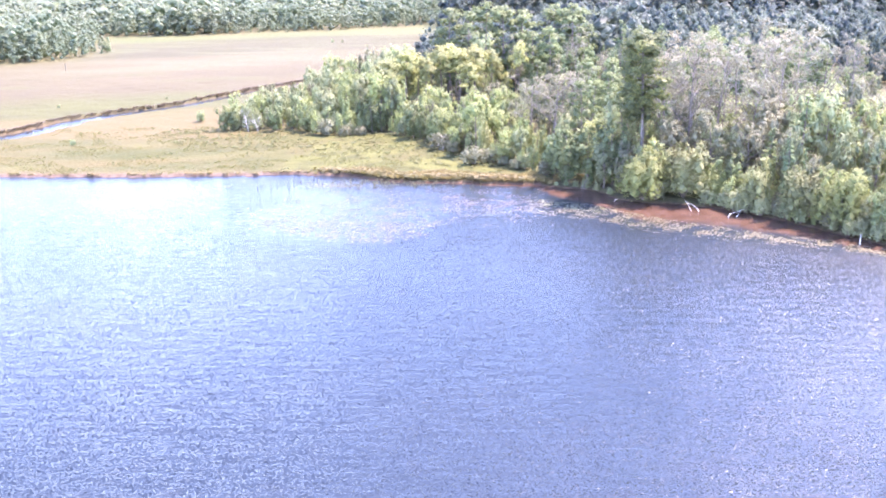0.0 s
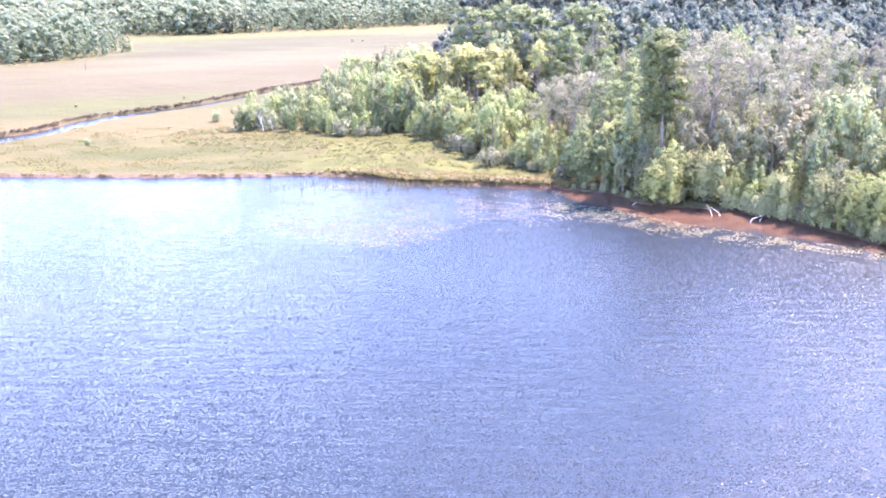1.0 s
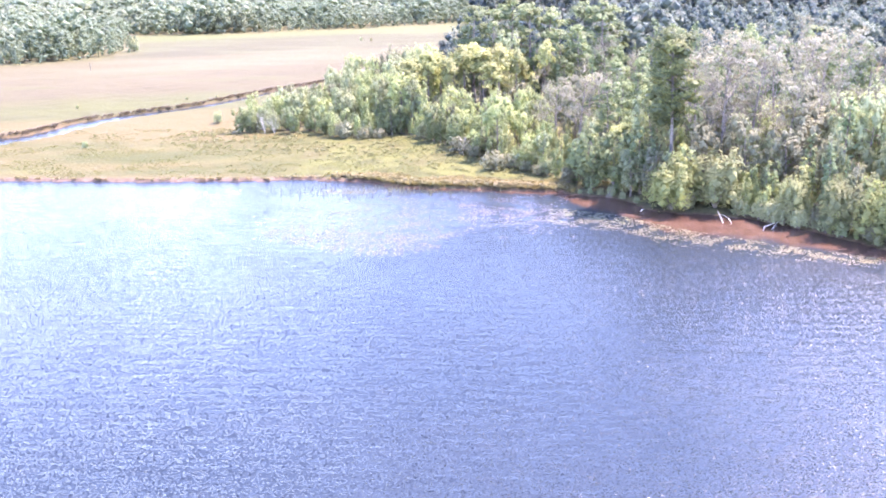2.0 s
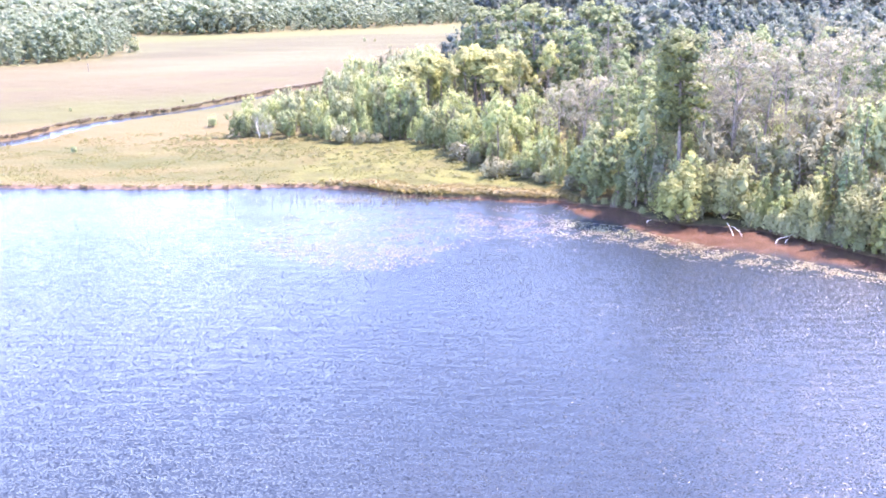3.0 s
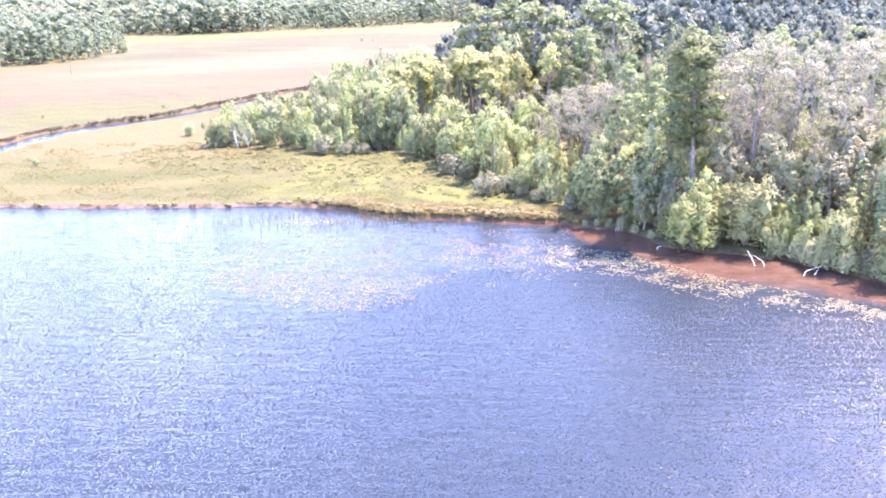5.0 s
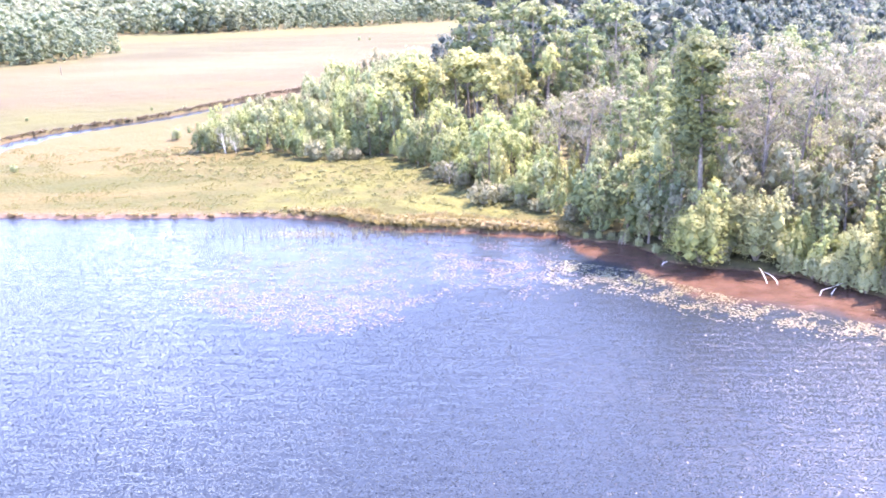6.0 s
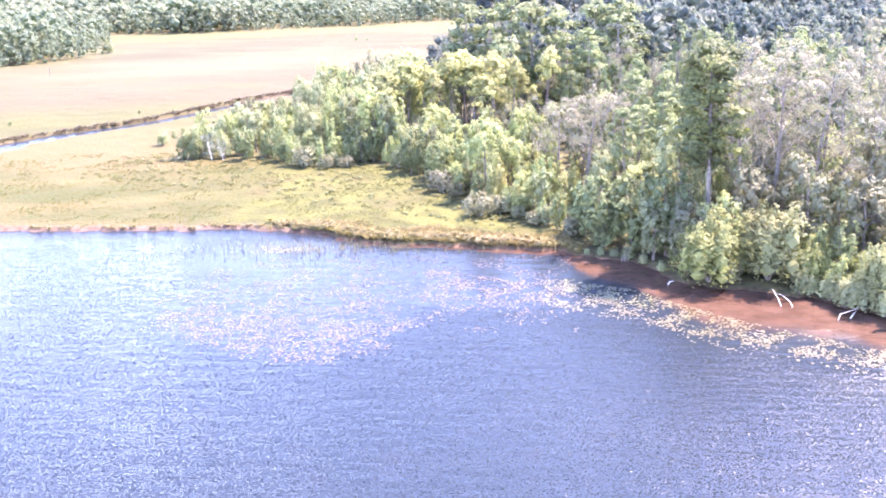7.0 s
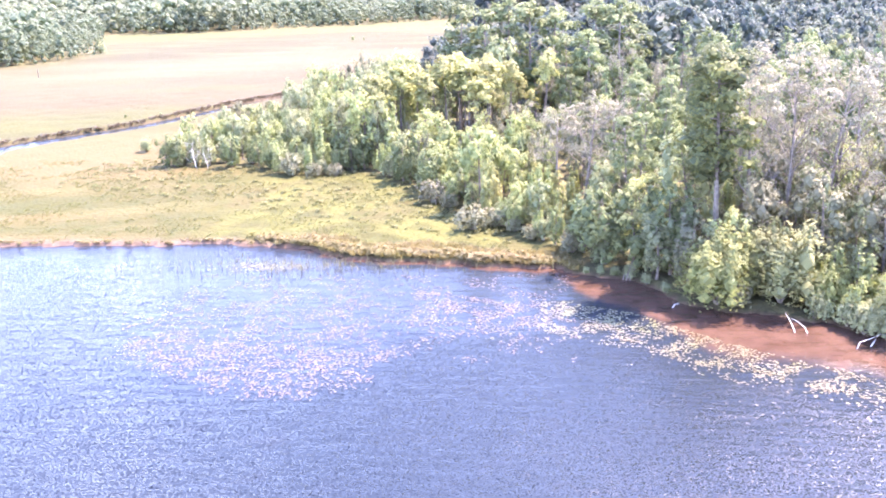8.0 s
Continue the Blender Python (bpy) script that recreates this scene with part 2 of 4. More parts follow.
def ground_mat():
    m, nt, out = mat_base("meadow_and_forest_floor")
    geo = nt.nodes.new("ShaderNodeNewGeometry")
    pos = geo.outputs["Position"]
    sep = nt.nodes.new("ShaderNodeSeparateXYZ")
    nt.links.new(pos, sep.inputs[0])
    px, py, pz = sep.outputs
    strip = nt.nodes.new("ShaderNodeMapping")
    strip.inputs["Scale"].default_value = (0.22, 1.0, 1.0)
    strip.inputs["Rotation"].default_value = (0, 0, radians(-8))
    nt.links.new(pos, strip.inputs[0])
    sv = strip.outputs[0]
    green, olive = (0.0418, 0.0429, 0.0133), (0.0528, 0.0484, 0.0184)
    c = mixc(nt, noise_fac(nt, pos, 0.06, 0.38, 0.62, 5), green, olive)
    c = mixc(nt, noise_fac(nt, pos, 0.45, 0.46, 0.68, 6), c, (0.0385, 0.0429, 0.0143))
    rust = math_node(nt, "MULTIPLY", noise_fac(nt, sv, 0.11, 0.42, 0.62, 4), ramp_range(nt, px, -14.0, -46.0))
    c = mixc(nt, rust, c, (0.0671, 0.0561, 0.0224))
    c = mixc(nt, noise_fac(nt, sv, 0.17, 0.55, 0.68, 4), c, (0.0671, 0.0638, 0.0245))
    # the rust-coloured rise of the near meadow, and yellow-green hummocks by the wood
    c = mixc(nt, math_node(nt, "MULTIPLY", ramp_range(nt, py, 166.0, 182.0), ramp_range(nt, px, -34.0, -48.0)), c, (0.0715, 0.0572, 0.0245))
    lush = math_node(nt, "MULTIPLY", noise_fac(nt, pos, 0.22, 0.4, 0.6, 5), ramp_range(nt, px, -36.0, -24.0))
    c = mixc(nt, lush, c, (0.0677, 0.0696, 0.0214))
    # beyond the creek: bands of green, tan, straw and pinkish brown, with streaks
    skew = math_node(nt, "MULTIPLY_ADD", px, -0.25)
    skew.node.inputs[2].default_value = -17.5
    band = math_node(nt, "ADD", py, skew)
    wig = math_node(nt, "MULTIPLY_ADD", noise_fac(nt, sv, 0.045, 0.2, 0.8, 4), 34.0)
    nt.links.new(math_node(nt, "SUBTRACT", band, 17.0), wig.node.inputs[2])
    tan = mixc(nt, noise_fac(nt, sv, 0.05, 0.36, 0.62, 5), (0.055, 0.046, 0.024), (0.064, 0.055, 0.029))
    tan = mixc(nt, noise_fac(nt, sv, 0.1, 0.52, 0.64, 5), tan, (0.056, 0.054, 0.024))
    tan = mixc(nt, noise_fac(nt, sv, 0.3, 0.52, 0.72, 5), tan, (0.048, 0.039, 0.022))
    straw = mixc(nt, noise_fac(nt, sv, 0.07, 0.42, 0.58, 5), (0.069, 0.063, 0.034), (0.061, 0.053, 0.028))
    pink = mixc(nt, noise_fac(nt, sv, 0.06, 0.42, 0.6, 5), (0.0478, 0.0435, 0.0226), (0.0587, 0.0583, 0.0292))
    pink = mixc(nt, noise_fac(nt, sv, 0.12, 0.56, 0.66, 4), pink, (0.0623, 0.0668, 0.0324))
    verge = mixc(nt, noise_fac(nt, sv, 0.16, 0.4, 0.6, 5), (0.055, 0.056, 0.020), (0.046, 0.045, 0.018))
    yel = mixc(nt, noise_fac(nt, sv, 0.06, 0.4, 0.6, 4), (0.06, 0.068, 0.028), (0.072, 0.074, 0.034))
    c = mixc(nt, ramp_range(nt, wig, 196.0, 212.0), c, verge)
    c = mixc(nt, ramp_range(nt, wig, 226.0, 246.0), c, tan)
    c = mixc(nt, ramp_range(nt, wig, 288.0, 304.0), c, straw)
    c = mixc(nt, ramp_range(nt, wig, 334.0, 350.0), c, pink)
    c = mixc(nt, ramp_range(nt, wig, 408.0, 424.0), c, yel)
    # under the trees
    att = nt.nodes.new("ShaderNodeAttribute")
    att.attribute_name = "wooded"
    litter = mixc(nt, noise_fac(nt, pos, 0.6, 0.4, 0.6, 5), (0.05, 0.045, 0.025), (0.1, 0.095, 0.045))
    c = mixc(nt, att.outputs["Fac"], c, litter)
    # wet margin and lake bed
    att2 = nt.nodes.new("ShaderNodeAttribute")
    att2.attribute_name = "margin"
    mud = mixc(nt, noise_fac(nt, pos, 1.2, 0.4, 0.6, 5), (0.075, 0.045, 0.03), (0.14, 0.085, 0.06))
    beach = mixc(nt, noise_fac(nt, pos, 0.9, 0.4, 0.62, 5), (0.066, 0.046, 0.037), (0.11, 0.078, 0.062))
    mud = mixc(nt, ramp_range(nt, px, -26.0, -12.0), beach, mud)
    c = mixc(nt, att2.outputs["Fac"], c, mud)
    p = node(nt, "ShaderNodeBsdfPrincipled", Roughness=0.9)
    p.inputs["Specular IOR Level"].default_value = 0.15
    nt.links.new(c, p.inputs["Base Color"])
    n1 = nt.nodes.new("ShaderNodeTexNoise")
    n1.inputs["Scale"].default_value, n1.inputs["Detail"].default_value = 1.6, 8.0
    nt.links.new(pos, n1.inputs["Vector"])
    bp = node(nt, "ShaderNodeBump", Strength=0.8, Distance=0.35)
    nt.links.new(n1.outputs[0], bp.inputs["Height"])
    nt.links.new(bp.outputs[0], p.inputs["Normal"])
    nt.links.new(p.outputs[0], out.inputs[0])
    return m


def in_wood(x, y):
    x, y = np.asarray(x, float), np.asarray(y, float)
    front = np.where(x < 13.5, line(EDGE, x), shore_y(x) - 0.5)
    near = (x > -49.5) & (y > front) & (y < line(BACK, x))
    return near | (far_depth(x, y) > 0) | ((x > -10) & (y > front))


wooded = np.zeros(nx * ny)
for ox, oy in ((0, 0), (1.5, 0), (-1.5, 0), (0, 1.5), (0, -1.5)):
    wooded += in_wood(verts[:, 0] + ox, verts[:, 1] + oy) / 5
a = gm.attributes.new("wooded", "FLOAT", "POINT")
a.data.foreach_set("value", wooded.astype(np.float32))
dsh = (verts[:, 1] - shore_y(verts[:, 0]))
margin = np.clip(1 - (dsh - 0.1) / np.interp(verts[:, 0], [-60, -25, -14, 12, 16, 40], [2.0, 1.7, 0.35, 0.3, 0.5, 0.5]), 0, 1)
cg = creek_gap(verts[:, 0], verts[:, 1]) - creek_half(verts[:, 0])
margin = np.maximum(margin, np.clip(1 - (cg - 0.2) / 0.8, 0, 1) * 0.6)
a = gm.attributes.new("margin", "FLOAT", "POINT")
a.data.foreach_set("value", margin.astype(np.float32))
ground = new("ground", gm)
gm.materials.append(ground_mat())
tagged(ground, "wet bog meadow of olive, tan and straw patches with wooded soil", "ground", kind="structure")

# the lake and the creek share one level
wx = np.concatenate([-grow(60, 3000, 3.0)[::-1], spread([(-60, 60, 0.8)]), grow(60, 3000, 3.0)])
wy = np.concatenate([-grow(10, 1400, 8.0)[::-1], spread([(-10, 90, 6), (90, 146, 0.8), (146, 280, 4)])])
WX, WY = np.meshgrid(wx, wy)
wv = np.stack([WX, WY, WX * 0], -1).reshape(-1, 3)
ii = np.arange(len(wv)).reshape(len(wy), len(wx))
wq = np.stack([ii[:-1, :-1], ii[:-1, 1:], ii[1:, 1:], ii[1:, :-1]], -1).reshape(-1, 4)
wm = bpy.data.meshes.new("lake_water")
wm.from_pydata(wv.tolist(), [], wq.tolist())
off = shore_y(wv[:, 0]) - wv[:, 1]
reach = np.interp(wv[:, 0], [-60, -25, -12, 0, 10, 14, 20, 24, 36, 46, 60], [0.8, 0.8, 0.7, 0.9, 1.4, 6.0, 9.0, 9.0, 8.5, 5.0, 4.0])
shallow = np.clip((1.3 - off / reach) / 0.5, 0, 1)
shallow *= np.interp(wv[:, 0], [-26, -8], [0.2, 1.0])
shallow[wv[:, 1] > 148] = 0.0
a = wm.attributes.new("shallow", "FLOAT", "POINT")
a.data.foreach_set("value", shallow.astype(np.float32))


lily_zone = np.zeros(len(wv))                   # floating leaves calm the water
for cx, cy, rx, ry in ((-16.5, 115.5, 13.5, 11), (2, 121, 11, 5), (0, 128.5, 15, 7.5), (-15, 131, 15, 7), (16, 118.5, 6, 4.5), (25, 112, 6, 4), (34, 106.5, 7, 3.5), (45, 100.5, 6, 3)):
    q = np.sqrt(((wv[:, 0] - cx) / rx) ** 2 + ((wv[:, 1] - cy) / ry) ** 2)
    lily_zone = np.maximum(lily_zone, np.clip((1.15 - q) / 0.3, 0, 1))
lily_zone = np.maximum(lily_zone, np.clip((1.2 - off / reach) / 0.4, 0, 1) * (wv[:, 0] > 9))
lily_zone[wv[:, 1] > 148] = 1.0                 # and the creek lies still
a = wm.attributes.new("sheltered", "FLOAT", "POINT")
a.data.foreach_set("value", lily_zone.astype(np.float32))


def water_mat():
    m, nt, out = mat_base("rippled_lake_water")
    geo = nt.nodes.new("ShaderNodeNewGeometry")
    pos = geo.outputs["Position"]
    att = nt.nodes.new("ShaderNodeAttribute")
    att.attribute_name = "shallow"
    brown = mixc(nt, noise_fac(nt, pos, 0.5, 0.35, 0.65, 4), (0.045, 0.025, 0.0185), (0.07, 0.041, 0.031))
    edge = math_node(nt, "MULTIPLY_ADD", noise_fac(nt, pos, 0.35, 0.2, 0.8, 4), 0.3)
    nt.links.new(math_node(nt, "SUBTRACT", att.outputs["Fac"], 0.15), edge.node.inputs[2])
    deep = mixc(nt, noise_fac(nt, pos, 0.03, 0.35, 0.65, 3), (0.0125, 0.018, 0.026), (0.017, 0.023, 0.032))
    c = mixc(nt, ramp_range(nt, edge, 0.0, 0.95), deep, brown)
    p = node(nt, "ShaderNodeBsdfPrincipled", Roughness=0.2)
    p.inputs["Specular IOR Level"].default_value = 0.29
    p.inputs["IOR"].default_value = 1.333
    nt.links.new(c, p.inputs["Base Color"])

    def waves(stretch, turn, scale, detail):
        mp = nt.nodes.new("ShaderNodeMapping")
        mp.inputs["Scale"].default_value = (stretch, 1.0, 1.0)
        mp.inputs["Rotation"].default_value = (0, 0, radians(turn))
        nt.links.new(pos, mp.inputs[0])
        n = nt.nodes.new("ShaderNodeTexNoise")
        n.inputs["Scale"].default_value, n.inputs["Detail"].default_value = scale, detail
        nt.links.new(mp.outputs[0], n.inputs["Vector"])
        return n

    def tilt(n, sx, sy):
        """The slopes of the small ripples from a noise's colour."""
        v = nt.nodes.new("ShaderNodeVectorMath")
        v.operation = "SUBTRACT"
        nt.links.new(n.outputs["Color"], v.inputs[0])
        v.inputs[1].default_value = (0.5, 0.5, 0.5)
        w = nt.nodes.new("ShaderNodeVectorMath")
        w.operation = "MULTIPLY"
        nt.links.new(v.outputs[0], w.inputs[0])
        w.inputs[1].default_value = (sx, sy, 0.0)
        return w.outputs[0]

    def plus(a, b):
        v = nt.nodes.new("ShaderNodeVectorMath")
        v.operation = "ADD"
        nt.links.new(a, v.inputs[0])
        nt.links.new(b, v.inputs[1])
        return v.outputs[0]

    # gusts: calmer lanes and rougher ones
    gust = noise_fac(nt, pos, 0.06, 0.25, 0.75, 3)
    calm = nt.nodes.new("ShaderNodeMapRange")
    calm.inputs[3].default_value, calm.inputs[4].default_value = 0.55, 1.2
    nt.links.new(gust, calm.inputs[0])
    fine = plus(tilt(waves(0.3, 9, 1.7, 2.0), 0.15, 0.15), tilt(waves(0.5, -28, 4.5, 1.0), 0.13, 0.11))
    steep = waves(0.6, -14, 11.5, 0.0)          # rare steep wavelets that catch the sun
    v0 = tilt(steep, 0.25, 2.0)
    for _ in range(2):
        v1 = nt.nodes.new("ShaderNodeVectorMath")
        v1.operation = "MULTIPLY_ADD"
        nt.links.new(v0, v1.inputs[0])
        nt.links.new(tilt(steep, 0.0, 2.0), v1.inputs[1])
        nt.links.new(tilt(steep, 0.5, 0.0), v1.inputs[2])
        v0 = v1.outputs[0]
    v2 = nt.nodes.new("ShaderNodeVectorMath")
    v2.operation = "MULTIPLY"
    v2.inputs[1].default_value = (2.0, 11.0, 0.0)
    nt.links.new(v0, v2.inputs[0])
    scaled = nt.nodes.new("ShaderNodeVectorMath")
    scaled.operation = "SCALE"
    nt.links.new(plus(fine, v2.outputs[0]), scaled.inputs[0])
    att2 = nt.nodes.new("ShaderNodeAttribute")
    att2.attribute_name = "sheltered"
    dull = nt.nodes.new("ShaderNodeMapRange")
    dull.inputs[3].default_value, dull.inputs[4].default_value = 0.2, 0.12
    nt.links.new(att2.outputs["Fac"], dull.inputs[0])
    nt.links.new(dull.outputs[0], p.inputs["Roughness"])
    still = math_node(nt, "MULTIPLY_ADD", att2.outputs["Fac"], -0.75)
    still.node.inputs[2].default_value = 1.0
    nt.links.new(math_node(nt, "MULTIPLY", calm.outputs[0], still), scaled.inputs["Scale"])
    b1 = node(nt, "ShaderNodeBump", Strength=1.0, Distance=0.1)
    nt.links.new(waves(0.26, 7, 1.0, 2.5).outputs[0], b1.inputs["Height"])
    norm = nt.nodes.new("ShaderNodeVectorMath")
    norm.operation = "NORMALIZE"
    nt.links.new(plus(b1.outputs[0], scaled.outputs[0]), norm.inputs[0])
    nt.links.new(norm.outputs[0], p.inputs["Normal"])
    nt.links.new(p.outputs[0], out.inputs[0])
    return m


wm.materials.append(water_mat())
water = new("water", wm)
tagged(water, "blue rippled lake water turning red-brown in the shallows", "lake", kind="structure")

# ---------------------------------------------------------------- plants: how they are built


SIDES = [(a, b) for a in itertools.product((-1, 1), repeat=3) for b in itertools.product((-1, 1), repeat=3) if a < b and sum(p != q for p, q in zip(a, b)) == 1]


def twelve_sided():
    """The twelve four-cornered sides of a rounded solid of radius about one."""
    out = []
    for a, b in SIDES:
        fixed = [k for k in range(3) if a[k] == b[k]]
        tip = [tuple(2 * a[k] if m == k else 0 for m in range(3)) for k in fixed]
        out += [a, tip[0], b, tip[1]]
    return np.array(out, float) / 1.86


SOLID = twelve_sided()


def leaves(rng, lobes, count, size, up=0.35, shell=(0.74, 1.02), low=-0.55, slim=0.85, core=0.5, puff=1.05, each=5):
    """Puffs of folded leaf sprays over lobes (x, y, z, rx, ry, rz), with the dense inner mass of each lobe, as an (n*4, 3) array. The
    sprays lie like shingles over the outline of the crown."""
    lobes = np.array(lobes, float)
    w = (lobes[:, 3] * lobes[:, 5]) ** 0.9
    m = max(int(count * 1.35) // each, 1)
    size *= 0.9
    pick = rng.choice(len(lobes), m, p=w / w.sum())
    d = rng.normal(size=(m, 3))
    d /= np.linalg.norm(d, axis=1)[:, None]
    d[:, 2] = np.where(d[:, 2] < low, -d[:, 2], d[:, 2])
    r = rng.uniform(shell[0], shell[1], m) + 0.06 * rng.normal(size=m)
    mid = lobes[pick, :3] + d * lobes[pick, 3:] * r[:, None]
    wide = np.repeat(size * puff * rng.uniform(0.65, 1.35, m), each)[:, None]
    d, mid = np.repeat(d, each, 0), np.repeat(mid, each, 0)
    n_all = m * each
    e = rng.normal(size=(n_all, 3)) + d * 0.7 + np.array([0, 0, up])
    e /= np.linalg.norm(e, axis=1)[:, None]
    c = mid + e * wide * rng.uniform(0.5, 1.05, n_all)[:, None] * np.array([1, 1, 0.8])
    top, bottom = (lobes[:, 2] + lobes[:, 5]).max(), (lobes[:, 2] - lobes[:, 5]).min()
    heart = np.array([np.average(lobes[:, 0], weights=w), np.average(lobes[:, 1], weights=w), (top + bottom) / 2])
    reach = np.array([np.abs(lobes[:, 0]).max() + lobes[:, 3].max(), np.abs(lobes[:, 1]).max() + lobes[:, 4].max(), (top - bottom) / 2])

    def facing(place, *ways):
        f = (place - heart) / reach
        for k, q in ways:
            f = f + k * q
        return f / (np.linalg.norm(f, axis=1)[:, None] + 1e-9)

    n = facing(c, (0.45, d), (0.5, e)) + rng.normal(size=(n_all, 3)) * 0.22
    n /= np.linalg.norm(n, axis=1)[:, None]
    t = np.cross(n, rng.normal(size=(n_all, 3)))
    t /= np.linalg.norm(t, axis=1)[:, None] + 1e-9
    s = np.cross(n, t)
    ln = (size * rng.uniform(0.6, 1.4, n_all))[:, None]
    wd = ln * slim * rng.uniform(0.7, 1.3, n_all)[:, None]
    fold = n * wd * 0.22
    v = np.stack([c - t * ln * 0.5, c + s * wd * 0.5 - fold, c + t * ln * 0.5, c - s * wd * 0.5 - fold], 1).reshape(-1, 3)
    if core <= 0:
        return v
    ang = rng.uniform(0, math.tau, len(lobes))[:, None]
    ca, sa = np.cos(ang), np.sin(ang)
    q = np.stack([SOLID[None, :, 0] * ca - SOLID[None, :, 1] * sa, SOLID[None, :, 0] * sa + SOLID[None, :, 1] * ca, np.repeat(SOLID[None, :, 2], len(lobes), 0)], -1)
    q = lobes[:, None, :3] + q * lobes[:, None, 3:] * core
    return np.concatenate([v, q.reshape(-1, 3)])


def tube(bm, pts, radii, sides=6):
    """A tapered round limb through the points."""
    rings = []
    for i, p in enumerate(pts):
        a = Vector(pts[max(i - 1, 0)])
        b = Vector(pts[min(i + 1, len(pts) - 1)])
        q = (b - a).to_track_quat("Z", "Y")
        rings.append([bm.verts.new(Vector(p) + q @ Vector((radii[i] * math.cos(k * math.tau / sides), radii[i] * math.sin(k * math.tau / sides), 0))) for k in range(sides)])
    for r0, r1 in zip(rings[:-1], rings[1:]):
        for k in range(sides):
            bm.faces.new((r0[k], r0[(k + 1) % sides], r1[(k + 1) % sides], r1[k]))
    bm.faces.new(rings[-1])
    return rings


def limbs(rng, height, base, girth, count, spread_r, lean=0.3, rise=0.35):
    """A trunk with bent limbs; returns the bmesh and the limbs' tips."""
    bm = bmesh.new()
    bend = rng.normal(size=2) * lean
    axis = []
    for i in range(7):
        u = i / 6
        axis.append((bend[0] * u * u + 0.12 * math.sin(3 * u + bend[1]), bend[1] * u * u, height * u - 0.3 * (i == 0)))
    tube(bm, axis, [girth * (1.25 if i == 0 else 1 - 0.82 * i / 6) for i in range(7)], 7)
    tips = []
    for k in range(count):
        u = base + (0.95 - base) * (k + rng.uniform(0, 0.8)) / count
        i = min(int(u * 6), 5)
        f = u * 6 - i
        s = Vector(axis[i]).lerp(Vector(axis[i + 1]), f)
        ang = k * 2.4 + rng.uniform(-0.5, 0.5)
        ln = spread_r * (1.05 - 0.6 * abs(u - 0.6)) * rng.uniform(0.7, 1.15)
        e = s + Vector((math.cos(ang) * ln, math.sin(ang) * ln, ln * rise * rng.uniform(0.5, 1.8)))
        mid = s.lerp(e, 0.5) + Vector((0, 0, -0.08 * ln))
        tube(bm, [s, mid, e], [girth * 0.36 * (1.1 - u * 0.6), girth * 0.22 * (1.1 - u * 0.6), girth * 0.06], 5)
        tips.append(e)
    tips.append(Vector(axis[-1]))
    return bm, tips


def tree_thing(name, label, category, group, trunk_bm, crown_v, leaf, bark, height):
    """An Empty at the base with its trunk and crown, and the height it was built to."""
    root = new(name)
    root.empty_display_size = 0.3
    tagged(root, label, category, group)
    part("trunk", trunk_bm, bark, root)
    part("crown", face_mesh("crown", crown_v, 4), leaf, root)
    root.location = (0, -900, -50)
    return root, height


def broadleaf(seed, height, radius, base, count, size, leaf, bark, name, label, category="tree", group="lakeside trees", flat=0.75, lobe=0.42, limbs_n=9, girth=None):
    rng = np.random.default_rng(seed)
    bm, tips = limbs(rng, height * 0.93, base, girth or height * 0.016 + 0.03, limbs_n, radius * 0.75)
    lobes = []
    for t in tips:
        r = radius * lobe * rng.uniform(0.75, 1.25)
        lobes.append((t.x, t.y, t.z, r, r, r * flat))
    for _ in range(limbs_n):
        u = rng.uniform(base, 0.9)
        ang = rng.uniform(0, math.tau)
        rr = radius * 0.6 * math.sqrt(max(0.1, 1 - ((u - 0.55) / 0.55) ** 2)) * rng.uniform(0.5, 1.1)
        r = radius * lobe * rng.uniform(0.6, 1.1)
        lobes.append((math.cos(ang) * rr, math.sin(ang) * rr, height * u, r, r, r * flat))
    return tree_thing(name, label, category, group, bm, leaves(rng, lobes, count, size), leaf, bark, height)


def umbrella(seed, height, radius, leaf, name, label):
    """A bare stem with flat layered tufts at its top."""
    rng = np.random.default_rng(seed)
    bm, tips = limbs(rng, height * 0.95, 0.62, 0.2, 7, radius * 0.8, 0.4, 0.5)
    lobes = [(t.x, t.y, t.z + 0.1, radius * rng.uniform(0.3, 0.5), radius * rng.uniform(0.3, 0.5), 0.55) for t in tips]
    lobes += [(t.x * 0.5, t.y * 0.5, t.z + 0.7, radius * 0.35, radius * 0.35, 0.5) for t in tips]
    return tree_thing(name, label, "tree", "umbrella-crowned trees", bm, leaves(rng, lobes, 1100, 0.34, 0.7), leaf, BARK, height)


def twiggy(seed, height, radius, count, name, label, leaf=None):
    """A pale, thin-leaved tree whose forking limbs show through."""
    rng = np.random.default_rng(seed)
    bm, tips = limbs(rng, height * 0.9, 0.35, height * 0.012 + 0.04, 11, radius * 0.8, 0.8, 0.9)
    lobes = []
    for t in tips:
        for _ in range(3):
            e = t + Vector(rng.normal(size=3)) * radius * 0.22 + Vector((0, 0, 0.4))
            tube(bm, [t * 0.94 + e * 0.06 - Vector((0, 0, 0.5)), e], [0.04, 0.015], 4)
            lobes.append((e.x, e.y, e.z, radius * 0.24, radius * 0.24, radius * 0.2))
    return tree_thing(name, label, "tree", "pale thin-crowned trees", bm, leaves(rng, lobes, count, 0.2, 0.2, (0.3, 1.1), -1.0, 0.6, 0, 1.6, 8), leaf or LEAF["pale"], PALE_BARK, height)


